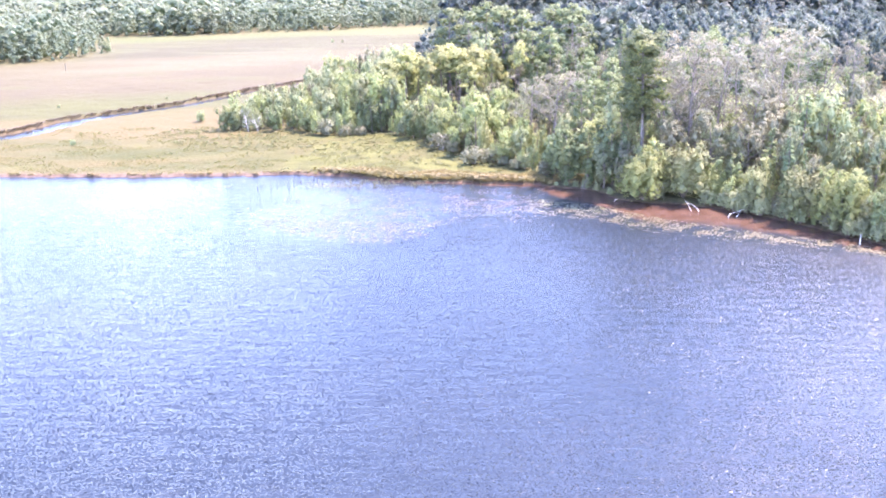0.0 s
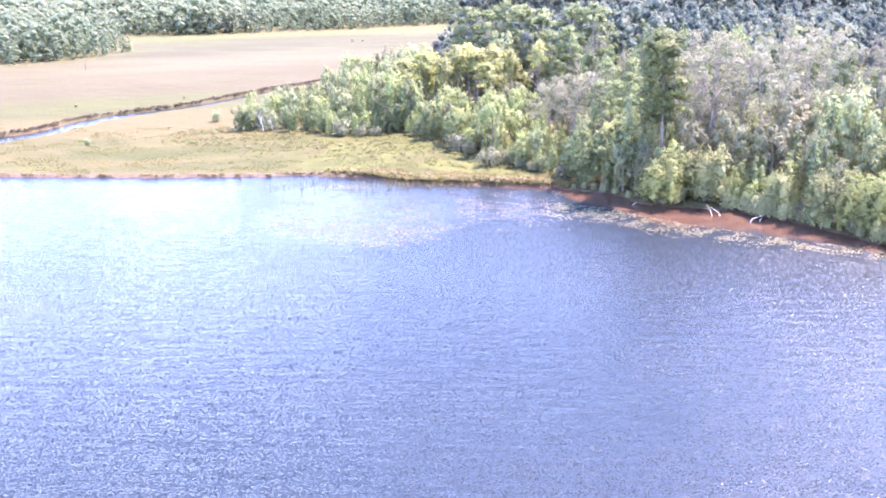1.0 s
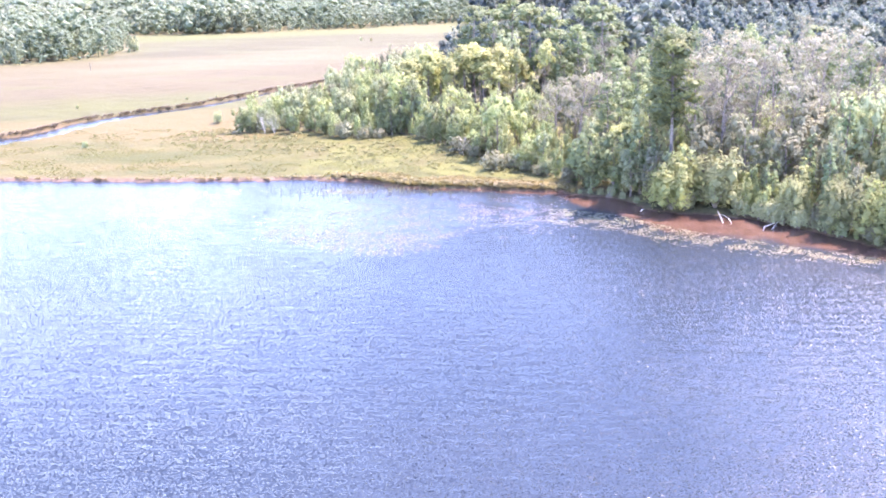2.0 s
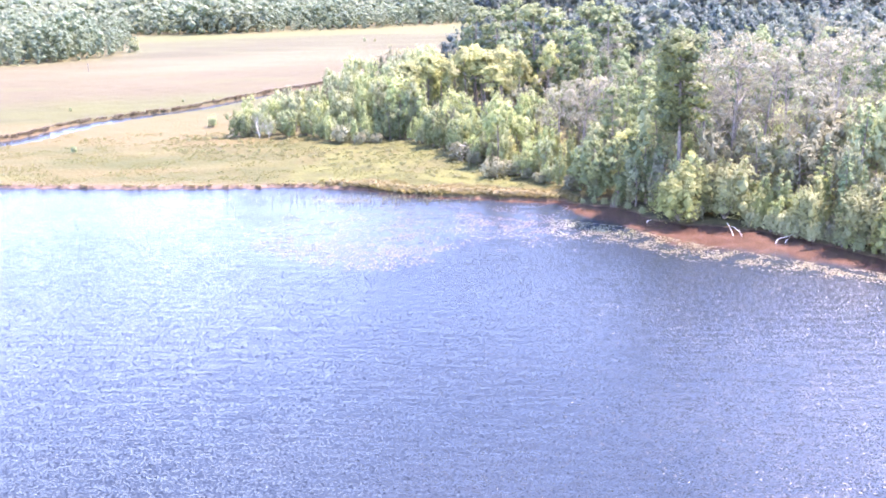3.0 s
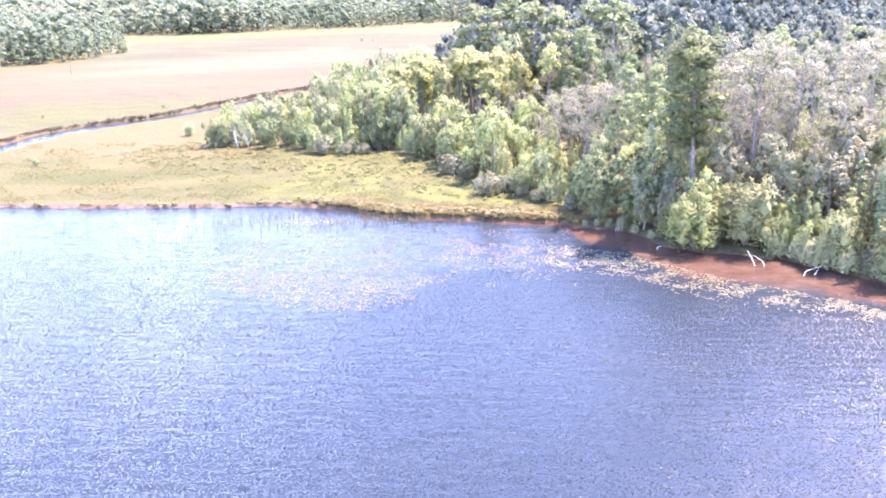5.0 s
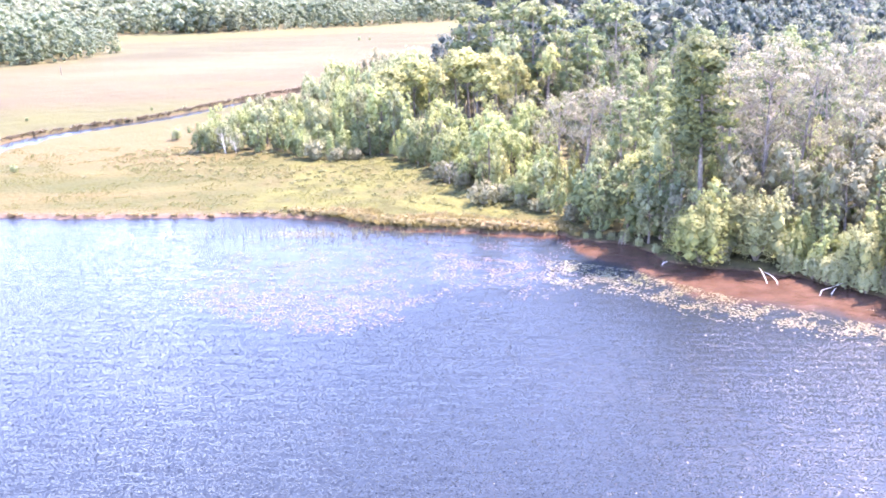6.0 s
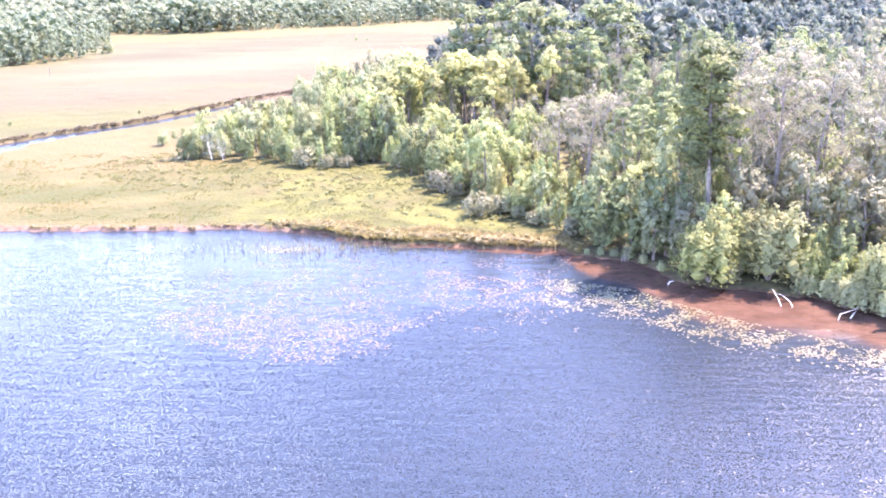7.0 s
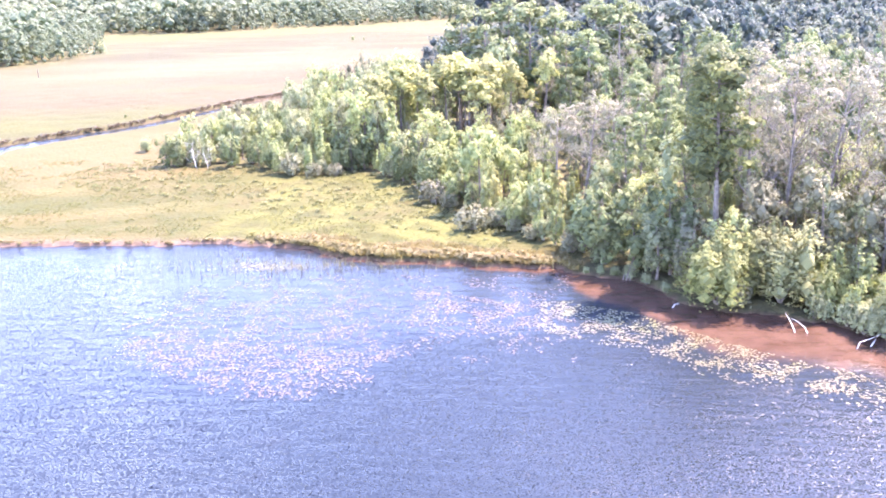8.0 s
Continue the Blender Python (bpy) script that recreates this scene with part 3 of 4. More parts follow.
def conifer(seed, height, radius, leaf, name, label, count=1100):
    rng = np.random.default_rng(seed)
    bm = bmesh.new()
    tube(bm, [(0, 0, -0.3), (0, 0, height * 0.5), (0, 0, height)], [height * 0.017, height * 0.01, 0.02], 7)
    lobes = []
    tiers = int(height * 1.3)
    for k in range(tiers):
        u = k / tiers
        rr = radius * (1 - u) ** 0.8 + 0.12
        for _ in range(4):
            ang = rng.uniform(0, math.tau)
            z = height * (0.08 + 0.92 * u) + rng.uniform(-0.2, 0.2)
            e = (math.cos(ang) * rr * 0.7, math.sin(ang) * rr * 0.7, z - 0.1 * rr)
            if u < 0.8:
                tube(bm, [(0, 0, z), e], [0.03, 0.01], 4)
            lobes.append((*e, rr * 0.42, rr * 0.42, 0.3))
    return tree_thing(name, label, "tree", "narrow conifers", bm, leaves(rng, lobes, count, 0.36, 0.5), leaf, BARK, height)


def plume(seed, height, radius, leaf, name, label, count=700):
    """A young upright tree: several leafy leaders side by side."""
    rng = np.random.default_rng(seed)
    bm = bmesh.new()
    lobes = []
    for k in range(5):
        ang, rr = k * 2.2 + rng.uniform(0, 1), radius * 0.5 * (k > 0)
        x, y, h = math.cos(ang) * rr, math.sin(ang) * rr, height * rng.uniform(0.7, 1.0)
        tube(bm, [(x * 0.3, y * 0.3, -0.2), (x, y, h * 0.5), (x * 1.1, y * 1.1, h * 0.97)], [0.07, 0.045, 0.01], 5)
        for j in range(6):
            u = 0.14 + 0.84 * j / 6
            r = radius * 0.5 * (1.1 - u * 0.85)
            lobes.append((x + rng.normal() * 0.1, y + rng.normal() * 0.1, h * u, r, r, h * 0.1))
    return tree_thing(name, label, "young tree", "young upright trees", bm, leaves(rng, lobes, count, 0.21, 0.2), leaf, BARK, height)


def shrub(seed, height, radius, count, leaf, name, label, size=0.3, group="shrubs at the wood's edge"):
    rng = np.random.default_rng(seed)
    bm = bmesh.new()
    lobes = []
    for k in range(9):
        ang, rr = k * 2.4, radius * 0.62 * math.sqrt(k / 9)
        x, y, z = math.cos(ang) * rr, math.sin(ang) * rr, height * rng.uniform(0.35, 0.72) * (1 - 0.35 * rr / radius)
        tube(bm, [(0, 0, -0.15), (x * 0.5, y * 0.5, z * 0.5), (x, y, z)], [0.06, 0.04, 0.015], 5)
        r = radius * rng.uniform(0.32, 0.5)
        lobes.append((x, y, z, r, r, min(z * 0.95, height * 0.36)))
        lobes.append((x * 1.15, y * 1.15, z * 0.45, r * 0.9, r * 0.9, z * 0.45))
        tip = min(height * rng.uniform(0.7, 1.02), z + height * 0.42)
        tube(bm, [(x, y, z), (x * 1.05, y * 1.05, tip)], [0.02, 0.008], 4)
        for u in (0.35, 0.7, 1.0):
            lobes.append((x * (1 + 0.05 * u) + rng.normal() * 0.05, y * (1 + 0.05 * u), z + (tip - z) * u, r * (0.62 - 0.36 * u), r * (0.62 - 0.36 * u), height * 0.1))
    return tree_thing(name, label, "shrub", group, bm, leaves(rng, lobes, count, size, 0.3, core=0.38), leaf, BARK, height)


KINDS = {
    "broad": [broadleaf(s, 11, 3.0, 0.2, 1900, 0.28, LEAF["broad"], BARK, "broadleaf_tree", "leafy mid-green broadleaf tree in the lakeside wood", flat=1.5, lobe=0.3, limbs_n=13) for s in (11, 12, 13)],
    "light": [broadleaf(s, 8, 2.3, 0.12, 1600, 0.26, LEAF["light"], BARK, "light_green_tree", "small light-green tree in the lakeside wood", flat=1.55, lobe=0.3, limbs_n=13) for s in (21, 22, 23)],
    "dark": [broadleaf(s, 20, 3.7, 0.2, 2300, 0.44, LEAF["dark"], BARK, "dark_evergreen_tree", "tall dark evergreen tree with a layered crown", flat=0.62, lobe=0.3, limbs_n=16) for s in (31, 32)],
    # dark leaves on these low trees replace the shade at the wood's foot
    "lowdark": [broadleaf(s, 6, 2.0, 0.05, 1500, 0.25, LEAF["dark"], BARK, "dark_leaved_tree", "low tree at the edge of the wood, its leaves dark in place of shade", flat=1.4, lobe=0.34, limbs_n=11) for s in (35, 36)],
    "umbrella": [umbrella(s, 13, 2.5, LEAF["yellow"], "umbrella_tree", "bare-stemmed tree with a flat yellow-green crown") for s in (41, 42)],
    "pale": [twiggy(s, 17, 3.2, 2900, "pale_tree", "pale thin-leaved tree with grey forking limbs") for s in (51, 52, 53)],
    "conifer": [conifer(s, 12, 1.7, LEAF["conifer"], "conifer_tree", "narrow green conifer among broadleaf trees") for s in (61, 62)],
    "plume": [plume(s, 6, 1.3, LEAF["light"], "young_tree", "young bright green upright tree at the wood's edge", 1350) for s in (71, 72)],
    "shrub": [shrub(s, 3.6, 2.0, 1300, LEAF["broad"], "shrub", "rounded green shrub at the wood's edge", 0.2) for s in (81, 82)],
    "greytree": [broadleaf(s, 10, 2.6, 0.15, 1900, 0.245, LEAF["grey"], PALE_BARK, "grey_green_tree", "grey-green broadleaf tree with a pale trunk", flat=1.7, lobe=0.29, limbs_n=13) for s in (101, 102)],
    "limetree": [broadleaf(s, 9, 2.2, 0.3, 1500, 0.28, LEAF["yellow"], BARK, "yellow_green_tree", "sunlit yellow-green tree in the lakeside wood") for s in (111,)],
    "limeplume": [plume(s, 6, 1.2, LEAF["yellow"], "young_tree", "young lime-green upright tree in the lakeside wood", 1350) for s in (121, 122)],
    "greyshrub": [shrub(s, 2.6, 2.0, 800, LEAF["grey"], "grey_shrub", "rounded grey-green shrub on the meadow's edge", 0.24, "grey shrubs") for s in (91, 92)],
}

rngp = np.random.default_rng(5)


def stand(kind, x, y, height, turn=None, wide=1.0, label=""):
    """Plants a copy of one of a kind's builds, scaled to the height."""
    root, h0 = KINDS[kind][int(rngp.integers(len(KINDS[kind])))]
    s = height / h0
    m = pose(x, y, float(ground_z(x, y)) - 0.03, rngp.normal() * 2, rngp.normal() * 2, rngp.uniform(0, 360) if turn is None else turn)
    ob = copy_thing(root, m @ Matrix.Diagonal((s * wide, s * wide, s, 1)))
    if label:
        tagged(ob, label)
    return ob


# ---------------------------------------------------------------- the wood behind the shore
TOPS = np.array([(-47, 180, 4.2), (-46, 192, 4.5), (-40, 206, 6), (-30, 182, 5.5), (-28, 228, 9), (-33, 240, 8), (-7, 181, 10.5), (-10, 172, 7), (3, 188, 14), (-8, 192, 14),
                 (12, 150, 8.5), (10, 142, 4.5), (15, 150, 13.5), (19, 141, 13), (18, 133, 7), (25, 124, 6), (30, 132, 19), (43, 138, 19), (34, 145, 18), (40, 122, 9), (36, 121, 8),
                 (48, 110, 8), (55, 120, 14), (0, 200, 18), (0, 215, 21), (25, 190, 17), (50, 170, 19), (30, 230, 20), (-20, 215, 11.5), (4, 165, 9), (-12, 203, 11.5), (-14, 190, 11), (-12, 218, 11.5), (-38, 192, 5.5)])


def canopy(x, y):
    w = 1.0 / ((TOPS[:, 0] - x) ** 2 + (TOPS[:, 1] - y) ** 2 + 6.0) ** 1.3
    return float((w * TOPS[:, 2]).sum() / w.sum())


SINGLE = [("umbrella", -15, 184, 12.5), ("umbrella", -11, 186, 13.5), ("umbrella", -7.5, 183, 12.5), ("umbrella", -4, 187, 14.5), ("umbrella", -0.5, 184, 14), ("umbrella", 3, 187.5, 14.5),
          ("umbrella", 6, 185, 13.5), ("umbrella", -2, 190.5, 14.5), ("umbrella", 1, 180, 12), ("umbrella", -9, 190, 13),
          ("dark", -3, 206, 22), ("dark", 1.5, 204, 21), ("dark", 5.5, 208, 23), ("dark", 9.5, 205, 22), ("dark", 13, 209, 21), ("dark", 20.5, 208, 22), ("dark", 24.5, 206, 22), ("dark", 27, 211, 20),
          ("pale", 29.5, 133, 19.5), ("pale", 33.5, 135, 19), ("pale", 37.5, 134, 19.5), ("pale", 42, 138, 20), ("pale", 36.5, 142, 20), ("pale", 31, 141.5, 19), ("pale", 46.5, 135, 18.5),
          ("pale", 46, 143, 20), ("pale", 51.5, 141, 20), ("pale", 40.5, 129, 16), ("pale", 15, 151, 14.2), ("pale", 12, 154, 12.5), ("pale", 18.5, 152, 13.5), ("limetree", 20.8, 134.6, 9.5),
          ("dark", 19, 140.5, 14.5), ("conifer", 46.5, 124.5, 14), ("pale", 56, 131, 19), ("lowdark", 16, 134.5, 8), ("lowdark", 22, 131, 9), ("lowdark", 18.5, 133, 7.5), ("lowdark", 14, 137.5, 6), ("conifer", 13.2, 140, 6.0), ("greytree", 30, 128, 10), ("greytree", 35, 127, 11),
          ("greytree", 39.5, 124, 10), ("greytree", 44, 128, 12), ("plume", 37, 121, 8), ("plume", 40.5, 119, 8), ("plume", 34.5, 123.5, 7), ("conifer", 41.5, 122.5, 10), ("greytree", 23, 127.2, 7), ("plume", 26, 126, 7.5), ("light", 28, 127.3, 7.5), ("broad", 20.5, 129.6, 6.5), ("broad", 24.2, 126.0, 6.6)]
HERO = [(26.1, 130.0, 2.6), (25.0, 123.2, 3.2), (30.6, 123.4, 3.2)] + [(x, y, 2.0 if k in ("conifer", "plume") else 2.6) for k, x, y, h in SINGLE]
taken = []
for i in range(-52, 70, 1):
    for j in range(95, 215, 1):
        x, y = i + rngp.uniform(-0.5, 0.5), j + rngp.uniform(-0.5, 0.5)
        front = float(line(EDGE, x)) if x < 15 else float(shore_y(x)) + 1.0
        if x < -48.5 or y < front or y > float(line(BACK, x)) or x > 12 + 0.48 * y or x > 70:
            continue
        depth = y - front
        h = canopy(x, y) * rngp.uniform(0.5, 1.18)
        gap = 2.0 if depth < 8 else 3.3
        gap += 0.02 * max(0, y - 150) * (x > -12) + 0.03 * max(0, h - 8)
        if x < -8 or (x < 12 and 158 < y < 182):
            gap = 2.1
        if any((x - u) ** 2 + (y - v) ** 2 < g * g for u, v, g in HERO) or any(abs(x - u) < gap and (x - u) ** 2 + (y - v) ** 2 < gap * gap for u, v in taken):
            continue
        taken.append((x, y))
        q = rngp.uniform()
        if depth < 3.5:
            kind = "shrub" if q < 0.12 else "plume" if q < 0.45 else "light" if q < 0.62 else "broad" if q < 0.75 else "lowdark"
            h = min(h, rngp.uniform(3.2, 6.2))
        elif x < -10 and y < 200:
            kind = "light" if q < 0.26 else "broad" if q < 0.68 else "plume" if q < 0.86 else "conifer"
        elif 4 < x < 16 and y < 160:
            kind = "limeplume" if q < 0.75 else "light"
            h = min(h, rngp.uniform(4.5, 8))
        elif -16 < x < 12 and 158 < y < 182:
            kind = "plume" if q < 0.35 else "light" if q < 0.6 else "greytree" if q < 0.8 else "conifer"
            h = min(h, rngp.uniform(5.0, 8.5))
        elif x > 20 and y > 152:
            kind = "conifer" if q < 0.4 else "dark" if q < 0.93 else "pale"
        elif -18 < x < 12 and 174 < y < 192:
            kind = "umbrella" if q < 0.6 else "broad" if q < 0.85 else "dark"
            h = min(h, rngp.uniform(12.5, 15.5))
        elif x > 24 and 128 < y < 155:
            kind = "greytree" if q < 0.25 else "pale" if q < 0.4 else "broad" if q < 0.72 else "light" if q < 0.88 else "conifer"
            h = min(h, rngp.uniform(8, 15))
        elif y > 190 and x > -12:
            kind = "dark" if q < 0.5 else "broad" if q < 0.68 else "pale" if q < 0.82 else "conifer"
        else:
            kind = "broad" if q < 0.42 else "light" if q < 0.6 else "greytree" if q < 0.82 else "conifer" if q < 0.92 else "dark"
        wide = rngp.uniform(0.85, 1.15) if kind in ("broad", "light") and h < 6.5 else rngp.uniform(0.62, 0.95)
        stand(kind, x, y, h, wide=wide)

# trees that stand out


def column_tree(seed, height, radius, base, count, size, leaf, name, label):
    """A tall straight stem with a deep dense column of layered foliage and a broader top."""
    rng = np.random.default_rng(seed)
    bm, tips = limbs(rng, height * 0.96, base, 0.36, 22, radius * 0.85, 0.2, 0.25)
    lobes = []
    for t in tips:
        r = radius * rng.uniform(0.3, 0.45)
        lobes.append((t.x, t.y, t.z, r, r, r * 0.62))
    for k in range(34):
        u = base + (0.97 - base) * k / 33
        ang = k * 2.4 + rng.uniform(-0.4, 0.4)
        rr = radius * (0.5 + 0.12 * math.sin(9 * u) + (0.12 if u > 0.82 else 0)) * rng.uniform(0.7, 1.15) * (0.55 if u > 0.94 else 1)
        r = radius * rng.uniform(0.28, 0.42)
        lobes.append((math.cos(ang) * rr, math.sin(ang) * rr, height * u, r, r, r * 0.8))
    return tree_thing(name, label, "tree", "lakeside trees", bm, leaves(rng, lobes, count, size, 0.6, core=0.6), leaf, BARK, height)


KINDS["tall"] = [column_tree(301, 23, 3.5, 0.44, 10500, 0.27, LEAF["tall"], "tall_evergreen_tree", "tall dark evergreen tree rising over the shore wood")]
stand("tall", 26.1, 130.0, 22.4, 40)
for kind, x, y, h in SINGLE:
    stand(kind, x, y, h, wide=1.35 if h < 15 and kind == "pale" else 0.8 if (kind, h < 16) == ("dark", True) else rngp.uniform(0.95, 1.15))
KINDS["bush"] = [shrub(311, 6.6, 3.2, 11000, LEAF["bush"], "shore_bush", "large yellow-green bush at the water's edge", 0.14, "bushes on the shore"),
                 shrub(312, 6.4, 3.0, 10000, LEAF["bush2"], "shore_bush", "large grey-green bush at the water's edge", 0.14, "bushes on the shore")]
for k, (x, y, h) in ((0, (25.0, 123.4, 7.2)), (1, (30.6, 123.4, 7.8)), (1, (38.5, 116.8, 6.0)), (0, (46.5, 108.2, 7.5)), (1, (43.2, 112.0, 7.0)), (0, (34.2, 121.6, 5.0))):
    keep = KINDS["bush"]
    KINDS["pick"] = [keep[k]]
    stand("pick", x, y, h, wide=1.22 if h > 6.3 else 1.0)
for x, y, h in ((-3.9, 157.2, 3.2), (-1.5, 155.0, 2.2), (1.6, 145.6, 3.0), (4.0, 147.0, 2.4), (6.5, 145.0, 1.8), (-26.0, 173.6, 2.0), (-22.5, 172.6, 2.2), (-19.5, 173.2, 1.9), (8.4, 141.8, 1.7)):
    stand("greyshrub", x, y, h)
for x, y, h in ((-72.6, 166.9, 1.3), (-55.4, 192.3, 2.4)):
    stand("shrub", x, y, h)
# a low hedge of bushes leaning over the bank
x = 13.8
while x < 62:
    if not 21.5 < x < 31.5:
        stand("shrub" if rngp.uniform() < 0.7 or x < 22 else "plume", x, float(shore_y(x)) + rngp.uniform(0.2, 0.9), rngp.uniform(0.7, 1.7) if x < 22 else rngp.uniform(1.2, 3.2))
    x += rngp.uniform(0.9, 1.5)

# undergrowth between the front trees
low = []
for _ in range(2600):
    x, y = rngp.uniform(-46, 58), rngp.uniform(98, 190)
    front = float(line(EDGE, x)) if x < 15 else float(shore_y(x)) + 0.3
    if not front < y < front + 16 or y > float(line(BACK, x)) or any((x - u) ** 2 + (y - v) ** 2 < 5.3 for u, v in low) or len(low) > 120:
        continue
    low.append((x, y))
    q = rngp.uniform()
    stand("shrub" if q < 0.6 else "plume" if q < 0.85 else "greyshrub", x, y, rngp.uniform(1.5, 3.2))

# leafless plants


def bare(seed, height, radius, girth, bark, name, label, count=12):
    rng = np.random.default_rng(seed)
    bm, tips = limbs(rng, height * 0.9, 0.3, girth, count, radius, 0.6, 0.9)
    for t in tips:
        for _ in range(4):
            e = t + Vector(rng.normal(size=3)) * radius * 0.28 + Vector((0, 0, radius * 0.25))
            tube(bm, [t * 0.97, e], [girth * 0.1, girth * 0.03], 4)
    root = new(name)
    tagged(root, label, "bare tree", "leafless trees")
    part("trunk", bm, bark, root)
    return root, height


KINDS["snag"] = [bare(401, 16, 3.0, 0.24, BARK, "bare_tree", "leafless dark-limbed tree standing in the wood")]
KINDS["twigs"] = [bare(402, 3, 1.2, 0.07, DEAD, "bare_shrub", "bleached leafless shrub at the wood's edge", 16)]
for x, y, h in ((52.0, 133.0, 18.5), (33.0, 131.5, 17.0), (38.8, 137.0, 18.5)):
    stand("snag", x, y, h)
for x, y, h in ((-42.6, 179.6, 3.2), (-40.8, 179.8, 2.4), (-3.4, 156.0, 2.2)):
    stand("twigs", x, y, h)
stand("greyshrub", -41.5, 207.5, 5.0)
stand("dark", -38.0, 209.0, 6.0, wide=0.7)
for x, y, h in ((-66.0, 227.0, 0.9), (-73.0, 226.0, 0.7), (-95.0, 214.0, 0.8)):
    stand("shrub", x, y, h)

# the originals stand at their own places in the wood's depth
spots = [(60 + 3.5 * k, 150 + (k % 5) * 6) for k in range(60)]
k = 0
for kind in ("broad", "light", "dark", "lowdark", "umbrella", "pale", "conifer", "plume", "shrub", "greytree", "limetree", "greyshrub", "limeplume", "tall", "bush", "snag", "twigs"):
    for root, h0 in KINDS[kind]:
        x, y = spots[k]
        k += 1
        root.location = (x, y, float(ground_z(x, y)) - 0.03)


def woods(name, label, sites, leaf, per, size, seed, columns=0.4, masses=15):
    """Many trees that nobody could count, as one mesh of crowns on stems."""
    rng = np.random.default_rng(seed)
    protos = []
    for k in range(10):
        lobes = []
        slim = rng.uniform(0.8, 1.2)
        column = k < columns * 10
        for i in range(masses):
            u = 0.07 + 0.88 * (i + rng.uniform(0, 1)) / masses
            ang = rng.uniform(0, math.tau)
            if column:
                rr = 0.1 * slim * (1.05 - u)
                r = (0.085 * (1.15 - u) * slim + 0.012) * (15 / masses) ** 0.35
            else:
                rr = 0.19 * slim * math.sqrt(max(0.08, 1 - ((u - 0.55) / 0.48) ** 2))
                r = 0.095 * rng.uniform(0.7, 1.3) * slim * (15 / masses) ** 0.35
            lobes.append((math.cos(ang) * rr, math.sin(ang) * rr, u, r, r, r * (1.5 if column else 1.1)))
        lv = leaves(rng, lobes, per, size, 0.45, core=0.58)
        stem = []
        for a in range(3):
            p, q = a * math.tau / 3, (a + 1) * math.tau / 3
            stem += [(0.01 * math.cos(p), 0.01 * math.sin(p), -0.02), (0.01 * math.cos(q), 0.01 * math.sin(q), -0.02),
                     (0.004 * math.cos(q), 0.004 * math.sin(q), 0.85), (0.004 * math.cos(p), 0.004 * math.sin(p), 0.85)]
        protos.append(np.concatenate([lv, np.array(stem)]))
    out, tints = [], []
    for x, y, h, wide in sites:
        p = protos[int(rng.integers(10))]
        ang = rng.uniform(0, math.tau)
        c, s = math.cos(ang), math.sin(ang)
        q = np.empty_like(p)
        q[:, 0] = (p[:, 0] * c - p[:, 1] * s) * h * wide + x
        q[:, 1] = (p[:, 0] * s + p[:, 1] * c) * h * wide + y
        q[:, 2] = p[:, 2] * h + float(ground_z(x, y))
        out.append(q)
        tints.append(np.full(len(p) // 4, rng.uniform(), dtype=np.float32))
    me = face_mesh(name, np.concatenate(out), 4)
    a = me.attributes.new("tint", "FLOAT", "FACE")
    a.data.foreach_set("value", np.concatenate(tints))
    me.materials.append(leaf)
    return tagged(new(name, me), label, "woodland", kind="stuff")


sites = []
y = 214.0
while y < 372:
    x = -46.0
    while x < 20 + 0.45 * y:
        px, py = x + rngp.uniform(-2.2, 2.2), y + rngp.uniform(-2.2, 2.2)
        if py < float(line(BACK, px)):
            sites.append((px, py, canopy(px, py) * rngp.uniform(0.62, 1.15), rngp.uniform(0.8, 1.2)))
        x += 5.6 if y < 300 else 6.6
    y += 5.6 if y < 300 else 7.4
woods("deep_woods", "dense mixed evergreen wood behind the lakeside trees, tinted haze-blue", [s for s in sites if s[1] < 272 and s[0] > -16], LEAF["woods"], 430, 0.032, 7, 0.45)
woods("headland_woods", "light green leafy trees on the headland behind the meadow", [s for s in sites if s[1] < 272 and s[0] <= -16], LEAF["broad"], 400, 0.035, 27, 0.0)
woods("deep_woods", "dense mixed evergreen wood deep behind the lakeside trees, tinted haze-blue", [s for s in sites if s[1] >= 272], LEAF["woods"], 170, 0.045, 17, 0.45, 9)

belt, beyond, back = [], [], []
y = 225.0
while y < 1500:
    step = 4.6 + max(0, y - 440) * 0.02
    x = -0.56 * y - 20
    while x < (0.12 * y + 30 if y > 520 or y < 352 else 0.6 * y):
        px, py = x + rngp.uniform(-0.5, 0.5) * step, y + rngp.uniform(-0.5, 0.5) * step
        inn = float(far_depth(px, py)) - 3 * float(wob(px, py, 0.2))
        behind = px > -5 and 352 < py < 480
        if inn > 0 or behind:
            clump = 0.85 + 0.3 * float(wob(px, py, 0.09, 2.0))
            h = rngp.uniform(8.5, 16.5) * clump * (1.3 if behind else min(1.0, 0.5 + inn / 40))
            (back if behind else belt if inn < 45 else beyond).append((px, py, h, rngp.uniform(0.9, 1.5) * (step / 4.6) ** 0.75))
        x += step
    y += step
woods("deep_woods", "evergreen wood rising at the back of the lakeside trees, coloured dark and haze-blue", back, LEAF["woods"], 80, 0.06, 10, 0.5, 6)
woods("far_woods", "green woodland edge across the bog meadow, paled by a haze tint", belt, LEAF["far"], 190, 0.036, 8, 0.3, 9)
woods("far_woods", "haze-tinted woodland stretching away behind the bog meadow", beyond, LEAF["far"], 60, 0.06, 9, 0.4, 5)
for x, y, h in ((-136.5, 358, 4.6), (-53, 386, 1.5), (-49, 387, 1.0)):
    stand("shrub", x, y, h)

# ---------------------------------------------------------------- plants of the water and the meadow


